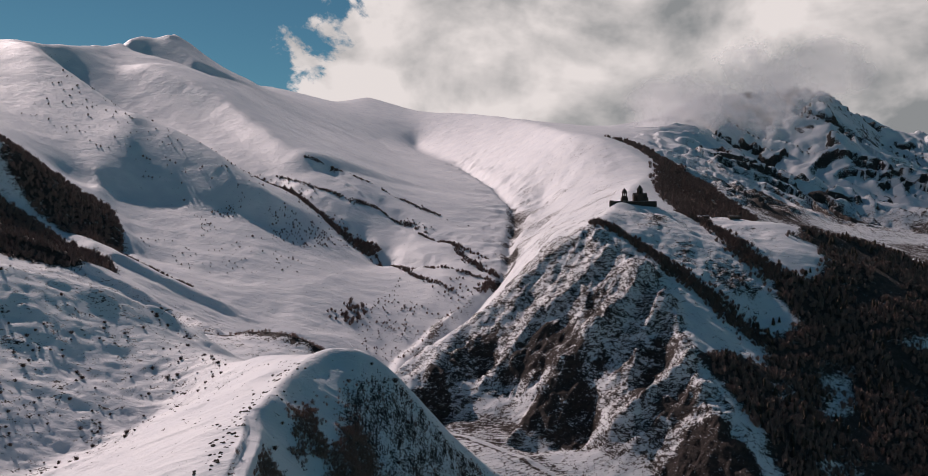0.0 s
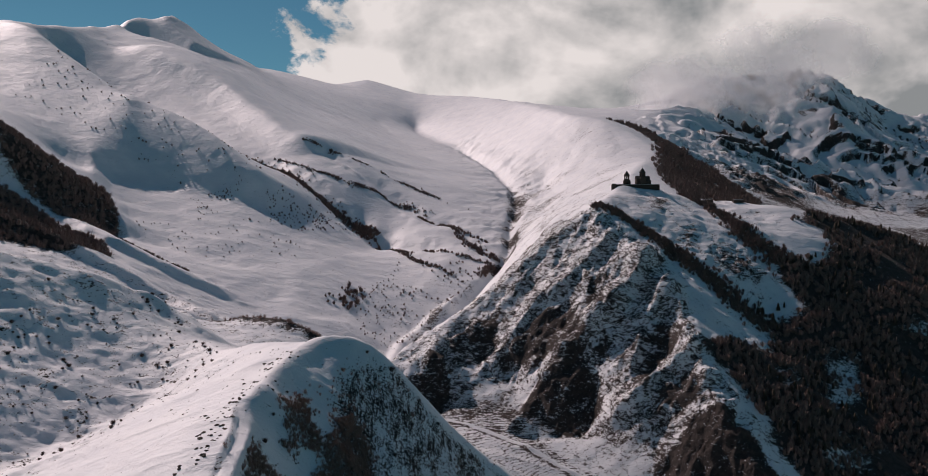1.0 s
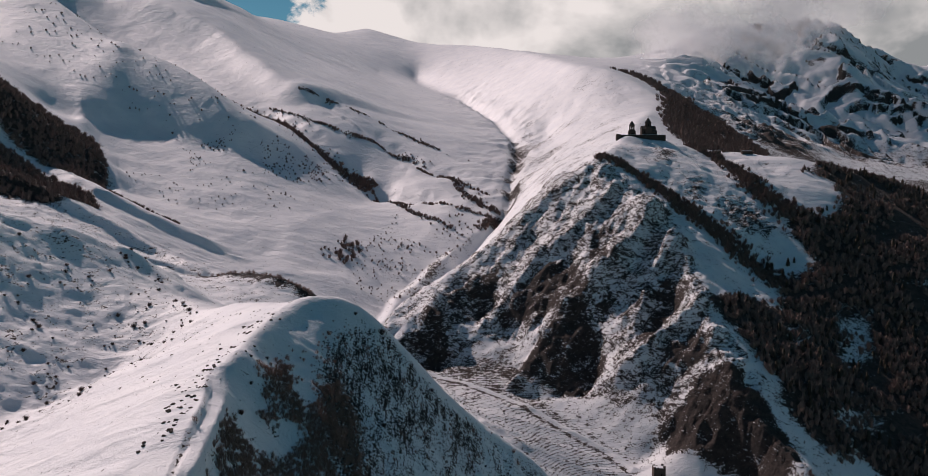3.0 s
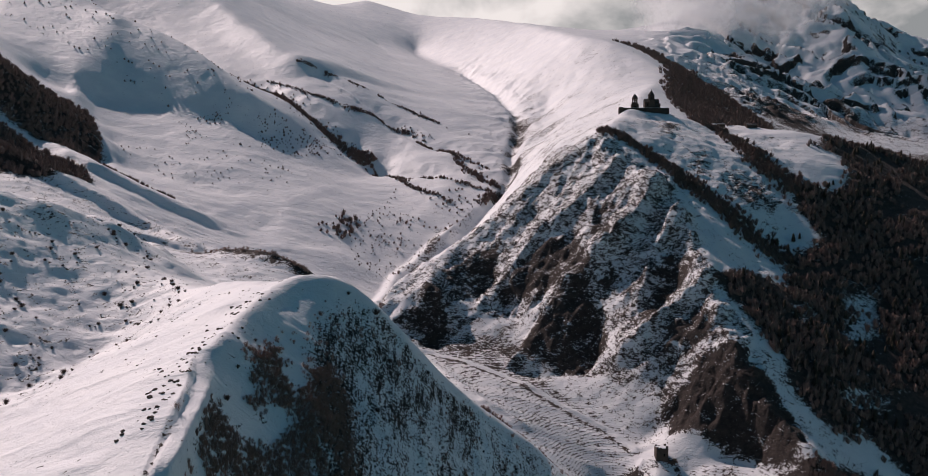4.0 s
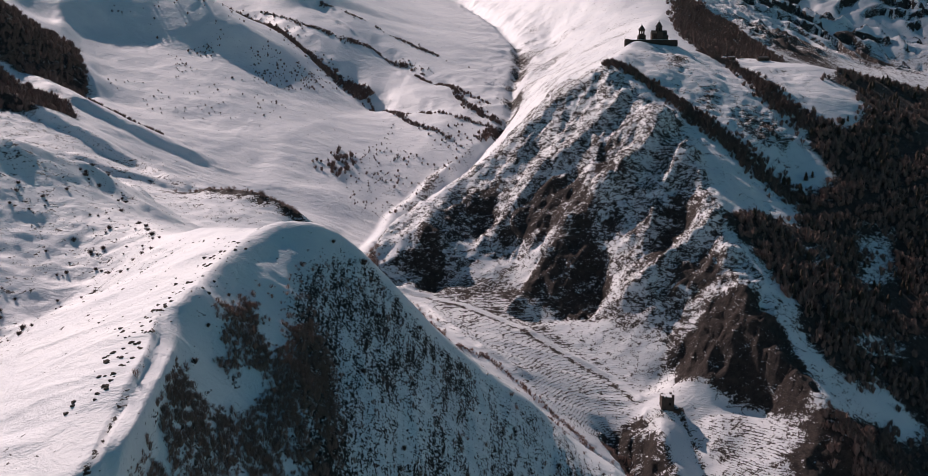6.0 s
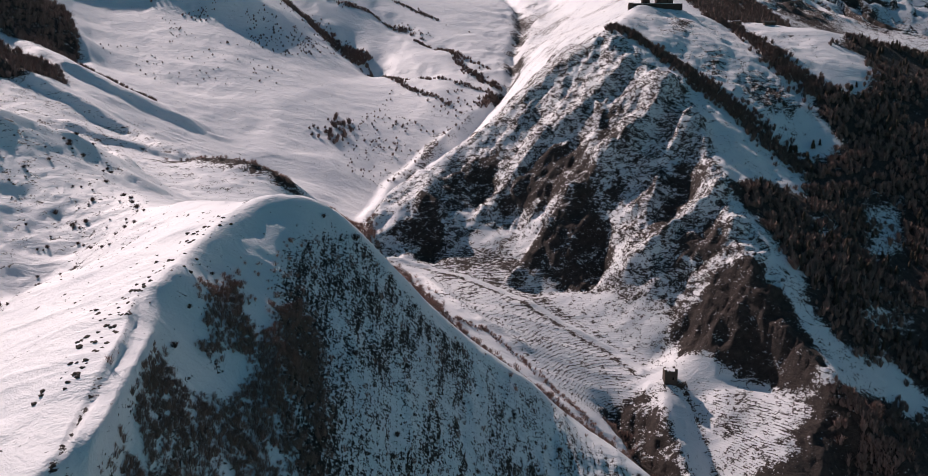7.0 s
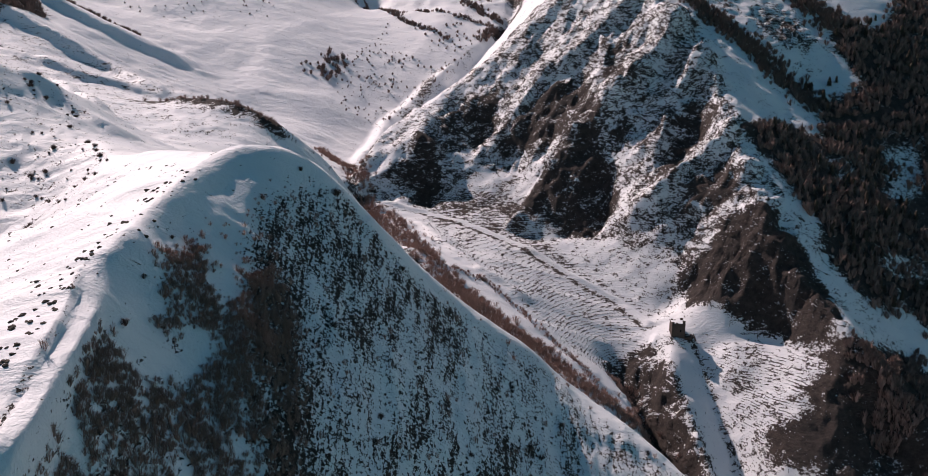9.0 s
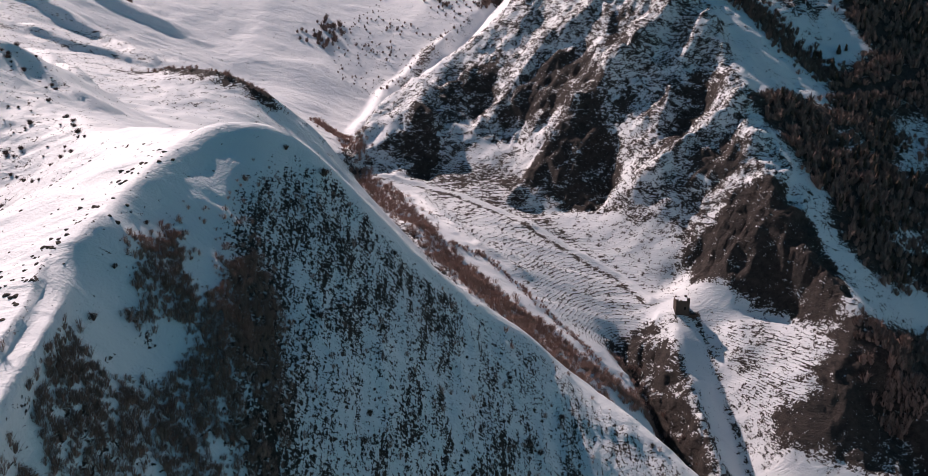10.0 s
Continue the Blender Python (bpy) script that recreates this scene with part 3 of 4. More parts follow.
# the beaten way on the near crest and the path below the spur
WAY_X = ((-160, -150, 371), (-125, 100, 379), (-91, 250, 395), (-81, 330, 405), (-82.5, 355, 408), (-83, 375, 411), (-84, 390, 414), (-84.5, 405, 416.5), (-87, 420, 419), (-90, 434, 422))
track, along, side = off_line(GX, GY, *WAY_X)
across = -side * track
bed = np.interp(GY, [p[1] for p in WAY_X], [p[2] for p in WAY_X]) - 1.6
on = blur_step((across + 4.0) / 1.3) * blur_step((4.0 - across) / 1.5) * blur_step((438 - GY) / 30) * blur_step((GY - 340) / 20)
GZ = GZ + (bed - 0.05 * across - GZ) * on + 0.7 * np.exp(-((across + 4.8) / 1.2) ** 2) * (GY < 436) * (GY > 345) * (0.4 + fractal(GX, GY, 5, 3, 83))
footway = off_line(GX, GY, (-56, 960), (-26, 952), (3, 938), (50, 905), (85, 873), (118, 848), (134, 822))[0]
GZ = GZ + 1.6 * np.exp(-((footway) / 2.0) ** 2)
BARE = BARE * (1 - 0.97 * on) * (1 - 0.95 * np.exp(-(footway / 3.2) ** 2)) + 0.45 * np.exp(-((across + 4.2) / 1.0) ** 2) * (GY < 436)
below = -off_line(GX, GY, (-56, 960), (-26, 952), (3, 938), (50, 905), (85, 873), (118, 848), (134, 822))[2] * footway
BARE = BARE + 0.45 * np.exp(-((below - 5.5) / 2.0) ** 2) + 0.5 * np.exp(-((off_line(GX, GY, (158, 800), (165, 765), (168, 743), (171, 720), (174, 695))[0] / 3.5) ** 2))
LEDGE = LEDGE * (1 - np.exp(-(footway / 3.2) ** 2))

# ---- materials ----


def material(name):
    m = bpy.data.materials.new(name)
    m.use_nodes = True
    return m, Nodes(m.node_tree)


def finish(m, n, color, rough, bump=None, strength=0.5, metal=0.0, distance=1.0, **more):
    values = {"Base Color": color, "Roughness": rough, "Metallic": metal}
    values.update(more)
    if bump is not None:
        values["Normal"] = n.add("ShaderNodeBump", {"Height": bump, "Strength": strength, "Distance": distance}).outputs[0]
    n.add("ShaderNodeOutputMaterial", {"Surface": n.add("ShaderNodeBsdfPrincipled", values).outputs[0]})
    return m


m, n = material("snow_land")
where = n.add("ShaderNodeNewGeometry").outputs["Position"]
cover = n.add("ShaderNodeAttribute", attribute_name="cover").outputs["Color"]
bare, streak, ledge = n.add("ShaderNodeSeparateColor", {"Color": cover}).outputs[:3]
flat = n.add("ShaderNodeMapping", {"Vector": where, "Scale": (1.0, 1.0, 1.9)}).outputs[0]
grain = n.math("ADD", n.math("MULTIPLY", n.noise(flat, 0.06, 4.0, 0.62, 0.6), 0.26), n.math("ADD", n.math("MULTIPLY", n.noise(flat, 0.24, 3.0, 0.65, 0.6), 0.36), n.math("MULTIPLY", n.noise(flat, 0.75, 4.0, 0.68, 0.5), 0.38)))
drops = n.add("ShaderNodeMapping", {"Vector": where, "Scale": (1.0, 0.16, 0.16)}).outputs[0]
column = n.add("ShaderNodeMapping", {"Vector": where, "Scale": (1.0, 0.05, 0.05)}).outputs[0]
runs = n.math("ADD", n.math("MULTIPLY", n.noise(drops, 0.85, 5.0, 0.68, 0.5), 0.30), n.math("MULTIPLY", n.noise(where, 1.0, 4.0, 0.64, 0.6), 0.44))
runs = n.math("ADD", runs, n.math("ADD", n.math("MULTIPLY", n.noise(column, 0.20, 3.0, 0.6), 0.17), n.math("MULTIPLY", n.noise(where, 0.10, 3.0, 0.5), 0.12)))
grain = n.math("ADD", n.math("MULTIPLY", grain, n.math("SUBTRACT", 1.0, streak)), n.math("MULTIPLY", runs, streak))
grain = n.math("ADD", n.math("MULTIPLY", n.math("SUBTRACT", grain, 0.5), 2.3), 0.5)
# trodden ledges along the slope
up = n.add("ShaderNodeSeparateXYZ", {"Vector": where}).outputs[2]
wander = n.math("ADD", n.math("MULTIPLY", n.noise(where, 0.045, 3.0, 0.55), 15.0), n.math("MULTIPLY", n.noise(where, 0.6, 4.0, 0.7), 3.6))
steps = n.math("SINE", n.math("ADD", n.math("MULTIPLY", up, 5.2), wander))
broken = n.ramp(n.noise(where, 0.26, 6.0, 0.74), 0.42, 0.58)
steps = n.math("MULTIPLY", n.math("MULTIPLY", n.math("MULTIPLY", n.ramp(steps, 0.2, 1.0), broken), ledge), 0.26)
level = n.math("SUBTRACT", 0.79, n.math("ADD", n.math("MULTIPLY", bare, 0.50), steps))
open_ground = n.ramp(n.math("SUBTRACT", grain, level), -0.012, 0.016)
soil = n.noise(where, 0.22, 6.0, 0.65)
stone = n.mix(n.ramp(soil, 0.35, 0.68), (0.038, 0.027, 0.023, 1), (0.088, 0.064, 0.054, 1))
stone = n.mix(n.ramp(n.noise(where, 0.9, 3.0, 0.6), 0.5, 0.75), stone, (0.070, 0.058, 0.044, 1))
crust = n.noise(where, 0.03, 5.0, 0.6)
snow = n.mix(n.ramp(crust, 0.35, 0.65), (0.80, 0.81, 0.83, 1), (0.88, 0.88, 0.88, 1))
drift_way = n.add("ShaderNodeMapping", {"Vector": where, "Scale": (0.6, 1.0, 1.0), "Rotation": (0, 0, 0.7)}).outputs[0]
relief = n.math("ADD", n.math("MULTIPLY", n.noise(drift_way, 0.10, 6.0, 0.58, 0.7), 1.7), n.math("MULTIPLY", n.noise(where, 1.1, 4.0, 0.6), 0.35))
rugged = n.math("ADD", n.math("MULTIPLY", n.noise(flat, 0.30, 7.0, 0.75, 0.4), 6.0), n.math("MULTIPLY", open_ground, -0.5))
height_map = n.math("ADD", n.math("MULTIPLY", relief, n.math("SUBTRACT", 1.0, open_ground)), n.math("MULTIPLY", rugged, open_ground))
height_map = n.math("ADD", height_map, n.math("MULTIPLY", steps, 2.0))
SNOW_LAND = finish(m, n, n.mix(open_ground, snow, stone), n.math("ADD", 0.62, n.math("MULTIPLY", open_ground, 0.3)), height_map, 0.8, distance=1.0)


def plain(name, dark, light, size, rough=0.85, bump=0.3):
    """A rough material between two colours, with grain at two sizes."""
    m, n = material(name)
    where = n.add("ShaderNodeNewGeometry").outputs["Position"]
    own = n.add("ShaderNodeObjectInfo").outputs["Random"]
    piece = n.add("ShaderNodeNewGeometry").outputs["Random Per Island"]
    big, small = n.noise(where, size, 5.0, 0.6), n.noise(where, size * 6, 4.0, 0.6)
    fac = n.math("ADD", n.math("MULTIPLY", big, 0.5), n.math("ADD", n.math("MULTIPLY", small, 0.3), n.math("ADD", n.math("MULTIPLY", own, 0.15), n.math("MULTIPLY", piece, 0.25))))
    return finish(m, n, n.mix(n.ramp(fac, 0.3, 0.85), (*dark, 1), (*light, 1)), rough, small, bump, **{"Specular IOR Level": 0.12})


TWIGS = plain("bare_twigs", (0.25, 0.165, 0.138), (0.46, 0.32, 0.272), 0.4)
DARK_TWIGS = plain("dark_twigs", (0.070, 0.050, 0.043), (0.16, 0.115, 0.10), 0.4)
NEEDLES = plain("spruce_needles", (0.040, 0.031, 0.024), (0.078, 0.060, 0.044), 0.3)
WOOD_BROWN = plain("bare_wood", (0.140, 0.098, 0.085), (0.27, 0.192, 0.168), 0.3)
BARK = plain("bark", (0.03, 0.022, 0.016), (0.08, 0.06, 0.045), 1.5)
MASONRY = plain("dark_masonry", (0.042, 0.031, 0.026), (0.105, 0.08, 0.066), 0.8)
ROOF_STONE = plain("roof_slabs", (0.035, 0.031, 0.029), (0.085, 0.078, 0.07), 0.8)
DARK_GAP = plain("dark_opening", (0.006, 0.006, 0.006), (0.014, 0.013, 0.012), 0.8)
SNOW_CAP = plain("settled_snow", (0.80, 0.81, 0.83), (0.88, 0.88, 0.88), 0.5, 0.6, 0.2)
BOULDER = plain("boulder_stone", (0.025, 0.02, 0.017), (0.10, 0.08, 0.065), 0.5)

# ---- ground ----
land = bpy.data.meshes.new("ground")
land.vertices.add(NR * NC)
land.vertices.foreach_set("co", np.stack([GX, GY, GZ], -1).astype(np.float32).ravel())
q = (np.arange(NR - 1)[:, None] * NC + np.arange(NC - 1)[None, :]).ravel()
quads = np.stack([q, q + 1, q + NC + 1, q + NC], -1)
land.loops.add(quads.size)
land.loops.foreach_set("vertex_index", quads.ravel().astype(np.int32))
land.polygons.add(len(quads))
land.polygons.foreach_set("loop_start", np.arange(0, quads.size, 4, dtype=np.int32))
land.polygons.foreach_set("use_smooth", np.ones(len(quads), bool))
land.update()
land.validate()
paint = land.attributes.new("cover", "FLOAT_COLOR", "POINT")
paint.data.foreach_set("color", np.stack([BARE, STREAK, LEDGE, np.ones_like(BARE)], -1).astype(np.float32).ravel())
land.materials.append(SNOW_LAND)
ground = tagged(new("ground", land), "snow-covered mountain land with rocky slopes and ravines", "ground", kind="structure")


def height(x, y):
    """Height of the ground at places on the plan."""
    r, c = grid_place(np.atleast_1d(np.asarray(x, float)), np.atleast_1d(np.asarray(y, float)))
    r0, c0 = np.minimum(r.astype(int), NR - 2), np.minimum(c.astype(int), NC - 2)
    fr, fc = r - r0, c - c0
    return (GZ[r0, c0] * (1 - fc) + GZ[r0, c0 + 1] * fc) * (1 - fr) + (GZ[r0 + 1, c0] * (1 - fc) + GZ[r0 + 1, c0 + 1] * fc) * fr


# ---- helpers for things ----
rng = np.random.default_rng(5)


def mesh_of(name, verts, faces, mat, smooth=False):
    me = bpy.data.meshes.new(name)
    me.from_pydata([tuple(v) for v in verts], [], [tuple(f) for f in faces])
    me.polygons.foreach_set("use_smooth", np.full(len(me.polygons), smooth))
    me.materials.append(mat)
    me.update()
    return me


def part(name, bm, mat, parent, label="", smooth=False):
    me = bpy.data.meshes.new(name)
    bmesh.ops.recalc_face_normals(bm, faces=bm.faces)
    bm.to_mesh(me)
    bm.free()
    me.polygons.foreach_set("use_smooth", np.full(len(me.polygons), smooth))
    me.materials.append(mat)
    ob = new(name, me)
    ob.parent = parent
    return tagged(ob, label)


def box(bm, x, y, z, sx, sy, sz, wear=0.0, cut=0):
    """A block with its foot's centre at x, y, z."""
    before = set(bm.verts)
    bmesh.ops.create_cube(bm, size=1.0, matrix=Matrix.LocRotScale((x, y, z + sz / 2), None, (sx, sy, sz)))
    if cut:
        edges = list({e for v in bm.verts if v not in before for e in v.link_edges})
        bmesh.ops.subdivide_edges(bm, edges=edges, cuts=cut, use_grid_fill=True)
    if wear:
        for v in bm.verts:
            if v not in before:
                v.co += Vector([random.uniform(-wear, wear) for _ in range(3)])
    return bm


def prism(bm, sides, r0, r1, z0, z1, x=0.0, y=0.0, turn=0.0):
    low = [bm.verts.new((x + r0 * math.cos(turn + 2 * math.pi * k / sides), y + r0 * math.sin(turn + 2 * math.pi * k / sides), z0)) for k in range(sides)]
    if r1 < 0.01:
        top = bm.verts.new((x, y, z1))
        for k in range(sides):
            bm.faces.new((low[k], low[(k + 1) % sides], top))
    else:
        high = [bm.verts.new((x + r1 * math.cos(turn + 2 * math.pi * k / sides), y + r1 * math.sin(turn + 2 * math.pi * k / sides), z1)) for k in range(sides)]
        for k in range(sides):
            bm.faces.new((low[k], low[(k + 1) % sides], high[(k + 1) % sides], high[k]))
        bm.faces.new(high)
    bm.faces.new(low[::-1])
    return bm


def gable(bm, x, y, z, sx, sy, rise, over=0.4):
    """A pitched roof with its ridge along x."""
    hx, hy = sx / 2 + over, sy / 2 + over
    p = [bm.verts.new(c) for c in ((x - hx, y - hy, z), (x + hx, y - hy, z), (x + hx, y + hy, z), (x - hx, y + hy, z),
                                   (x - hx, y, z + rise), (x + hx, y, z + rise))]
    for f in ((0, 1, 5, 4), (2, 3, 4, 5), (1, 2, 5), (3, 0, 4), (3, 2, 1, 0)):
        bm.faces.new([p[k] for k in f])
    return bm


# ---- growing things, as arrays ----
def twig_shrub(tall, wide, count, thick, seed):
    """A leafless shrub: bent tapering twigs that fan out of one stool."""
    r = np.random.default_rng(seed)
    verts, faces = [], []
    for _ in range(count):
        a, lean = r.uniform(0, 2 * math.pi), r.uniform(0.05, 1.0)
        out, rise = wide * 0.5 * lean, tall * (1 - 0.45 * lean * lean) * r.uniform(0.55, 1.0)
        d, s = np.array([math.cos(a), math.sin(a), 0]), np.array([-math.sin(a), math.cos(a), 0]) * thick * r.uniform(0.6, 1.3)
        foot = d * wide * 0.12 * r.uniform(0, 1) - np.array([0, 0, 0.25 * tall])
        mid = foot + d * out * 0.45 + np.array([0, 0, 0.25 * tall + rise * 0.55])
        tip = d * out * r.uniform(0.85, 1.15) + np.array([0, 0, rise]) + r.normal(0, 0.05 * wide, 3)
        k = len(verts)
        verts += [foot - s, foot + s, mid - s * 0.9, mid + s * 0.9, tip]
        faces += [(k, k + 1, k + 3), (k, k + 3, k + 2), (k + 2, k + 3, k + 4)]
        side = mid + (s / (np.linalg.norm(s) + 1e-9)) * r.choice([-1, 1]) * wide * 0.16 + np.array([0, 0, rise * 0.3])
        verts.append(side)
        faces.append((k + 2, k + 3, k + 5))
    return np.array(verts), np.array(faces)


def spruce_crown(tall, wide, seed, tiers=7, sides=8):
    """Ragged, drooping tiers of boughs round a leader."""
    r = np.random.default_rng(seed)
    verts, faces = [], []
    for k in range(tiers):
        f = k / tiers
        base, rad = tall * (0.08 + 0.86 * f), wide * 0.5 * (1 - f) ** 0.85 * r.uniform(0.85, 1.1) + 0.12
        top = min(tall, base + tall * 0.27)
        n0 = len(verts)
        for j in range(sides):
            a = 2 * math.pi * (j + 0.5 * (k % 2)) / sides + r.uniform(-0.25, 0.25)
            reach = rad * r.uniform(0.6, 1.15)
            verts.append((reach * math.cos(a), reach * math.sin(a), base - reach * r.uniform(0.12, 0.4)))
            a += math.pi / sides
            verts.append((reach * 0.55 * math.cos(a), reach * 0.55 * math.sin(a), base + 0.03 * tall))
        verts.append((r.normal(0, 0.02 * wide), r.normal(0, 0.02 * wide), top))
        apex = len(verts) - 1
        for j in range(2 * sides):
            faces.append((n0 + j, n0 + (j + 1) % (2 * sides), apex))
    return np.array(verts), np.array(faces)


def boulder_shape(seed):
    r = np.random.default_rng(seed)
    bm = bmesh.new()
    bmesh.ops.create_icosphere(bm, subdivisions=2, radius=0.5)
    for v in bm.verts:
        f = 0.75 + 0.5 * noise.noise(v.co * 2.1 + Vector((seed, 0, 0)))
        v.co = Vector((v.co.x * f * 1.2, v.co.y * f, max(v.co.z * f * 0.8, -0.25)))
    return bm


def join_scatter(name, kinds, spots, mat, label, category):
    """One mesh of many plants; spots are rows of x, y, size, turn and kind."""
    verts, faces, total = [], [], 0
    zs = height(spots[:, 0], spots[:, 1])
    for (x, y, size, turn, kind), z in zip(spots, zs):
        v, f = kinds[int(kind) % len(kinds)]
        c, s = math.cos(turn), math.sin(turn)
        verts.append(np.stack([(v[:, 0] * c - v[:, 1] * s) * size + x, (v[:, 0] * s + v[:, 1] * c) * size + y, v[:, 2] * size + z], -1))
        faces.append(f + total)
        total += len(v)
    verts, faces = np.concatenate(verts).astype(np.float32), np.concatenate(faces).astype(np.int32)
    me = bpy.data.meshes.new(name)
    me.vertices.add(len(verts))
    me.vertices.foreach_set("co", verts.ravel())
    me.loops.add(faces.size)
    me.loops.foreach_set("vertex_index", faces.ravel())
    me.polygons.add(len(faces))
    me.polygons.foreach_set("loop_start", np.arange(0, faces.size, 3, dtype=np.int32))
    me.update()
    me.materials.append(mat)
    return tagged(new(name, me), label, category, kind="stuff")


def clear_of(spots, reach, *points):
    """Leaves out the spots nearer than reach to a line."""
    return spots[off_line(spots[:, 0], spots[:, 1], *points)[0] > reach]


VALLEY_ROAD = ((300, 1002), (319, 1012), (360, 1035), (406, 1067), (443, 1086), (520, 1112), (640, 1165))


def spots_inside(count, low, high, *corners, clump=0.0, grain=30.0, fuzzy=0.0):
    """Places inside an outline; clump thins them out by noise, fuzzy frays the outline over so many metres."""
    c = np.array(corners, float)
    out = []
    while len(out) < count:
        p = rng.uniform(c.min(0) - fuzzy, c.max(0) + fuzzy, (count * 3, 2))
        if fuzzy:
            ok = soft_inside(p[:, 0], p[:, 1], fuzzy, *corners) ** 1.5 > rng.uniform(0, 1, len(p))
        else:
            ok = inside(p[:, 0], p[:, 1], *corners) > 0
        if clump:
            ok &= fractal(p[:, 0], p[:, 1], grain, 3, 17) > clump + rng.uniform(-0.04, 0.04, len(p))
        out += list(p[ok])
        if clump and not ok.any():
            break
    p = np.array(out[:count])
    size = low + (high - low) * rng.uniform(0, 1, len(p)) ** 1.6
    return np.column_stack([p, size, rng.uniform(0, 6.28, len(p)), rng.integers(0, 99, len(p))])


def spots_along(count, low, high, w0, w1, *points):
    """Places in a belt along a line, w0 wide at its start and w1 at its end."""
    p = np.array(points, float)
    f = rng.uniform(0, 1, count) * (len(p) - 1)
    k = np.minimum(f.astype(int), len(p) - 2)
    way = p[k + 1] - p[k]
    at = p[k] + way * (f - k)[:, None]
    across = np.stack([-way[:, 1], way[:, 0]], -1) / np.linalg.norm(way, axis=1)[:, None]
    at = at + across * (rng.normal(0, 0.33, count) * (w0 + (w1 - w0) * f / (len(p) - 1)))[:, None]
    return np.column_stack([at, rng.uniform(low, high, count), rng.uniform(0, 6.28, count), rng.integers(0, 99, count)])


def ragged(spots, level, grain):
    """Leaves gaps in a belt, by noise."""
    return spots[fractal(spots[:, 0], spots[:, 1], grain, 3, 19) > level + rng.uniform(-0.1, 0.1, len(spots))]


FINE = [twig_shrub(1.0, 1.7, 32, 0.021, 100 + k) for k in range(5)]      # for near slopes
COARSE = [twig_shrub(1.0, 1.6, 24, 0.054, 200 + k) for k in range(5)]     # for far slopes
THICK = [twig_shrub(1.0, 1.5, 18, 0.084, 250 + k) for k in range(5)]      # for woods across the valley
SPRUCES = [spruce_crown(1.0, 0.42, 300 + k) for k in range(6)]

# ---- brush and woods that nobody could count ----
join_scatter("brush", FINE, clear_of(np.concatenate([spots_inside(4200, 0.7, 3.0, *BRUSH_LOW, clump=0.26, grain=9, fuzzy=4), spots_inside(2900, 0.6, 2.8, *BRUSH_HIGH, clump=0.30, grain=8, fuzzy=4)]), 3.2, *WAY_X), TWIGS,
             "dense leafless grey-brown brush on the shaded snowy slope", "brush")
join_scatter("brush", FINE, np.concatenate([spots_inside(420, 0.5, 2.6, *FACE, clump=0.47, grain=11), spots_inside(90, 0.8, 2.4, (-80, 440), (-70, 480), (-55, 505), (-30, 512), (-50, 470), (-62, 450), clump=0.5, grain=10)]), TWIGS, "scattered leafless brown shrubs among rock streaks", "brush")
join_scatter("brush", FINE, np.concatenate([
    spots_along(1700, 2.2, 5.2, 10, 24, (-130, 1090), (-92, 1040), (-70, 952), (-42, 890), (-8, 812), (14, 780), (40, 745), (62, 712), (86, 690), (112, 655), (150, 600)),
    spots_along(800, 2.2, 5.2, 10, 18, (-52, 945), (-26, 881), (-3, 822), (20, 790), (41, 763), (62, 747), (78, 727), (95, 724), (112, 722), (126, 725)),
    spots_along(260, 1.2, 3.0, 7, 6, (-1, 838), (23, 832), (46, 805), (73, 768), (90, 740)),
    spots_along(420, 1.5, 4.0, 12, 16, (108, 778), (116, 750), (124, 715), (133, 680), (146, 640)),
    spots_along(60, 2.0, 4.0, 8, 4, (-205, 845), (-172, 828), (-141, 812), (-110, 800))]), TWIGS,
    "brown leafless brush along the ravine bed", "brush")
join_scatter("brush", COARSE, np.concatenate([
    spots_along(950, 3.5, 7, 8, 34, (149, 1180), (179, 1157), (207, 1127), (233, 1098), (254, 1074), (279, 1052), (308, 1026)),
    spots_along(800, 3.5, 7.5, 12, 30, (282, 1326), (304, 1286), (321, 1213), (328, 1165), (353, 1138))]), WOOD_BROWN,
    "dark belts of bare trees down the shaded flank", "brush")
join_scatter("brush", COARSE, np.concatenate([
    spots_along(240, 1.5, 4, 44, 60, (-400, 1880), (-319, 1800), (-266, 1705), (-180, 1660)),
    spots_along(1000, 3.5, 7, 7, 22, (-432, 1915), (-381, 1874), (-319, 1819), (-266, 1725), (-220, 1692), (-170, 1664), (-145, 1640)),
    spots_along(130, 3, 6, 5, 9, (-145, 1640), (-107, 1557), (-68, 1471), (-17, 1417)),
    ragged(spots_along(800, 1.5, 4.5, 8, 18, (-352, 1888), (-267, 1813), (-203, 1785), (-145, 1795), (-93, 1770), (-51, 1717)), 0.48, 28),
    ragged(spots_along(700, 1.5, 4.2, 7, 15, (-308, 1943), (-244, 1945), (-177, 1922), (-110, 1884), (-56, 1837), (5, 1781)), 0.48, 28),
    spots_along(160, 3, 7, 9, 14, (-36, 1697), (5, 1558), (47, 1487)),
    spots_along(110, 2.5, 6, 5, 9, (-151, 1624), (-80, 1560), (-10, 1500), (40, 1465)), spots_along(120, 2.5, 6, 5, 9, (-80, 1730), (-20, 1650), (40, 1570)),
    spots_along(60, 3, 7, 12, 14, (20, 1420), (45, 1460)),
    spots_along(90, 3, 6, 5, 8, (-480, 1310), (-400, 1262), (-330, 1235))]), WOOD_BROWN,
    "dark brush lining gullies of the snowy mountainside", "brush")
join_scatter("brush", COARSE, np.concatenate([spots_inside(900, 5, 9, *DARK_LEFT), spots_inside(900, 5, 9, *DARK_LEFT_LOW)]), WOOD_BROWN,
             "dense dark leafless wood on the mountain foot", "wood")
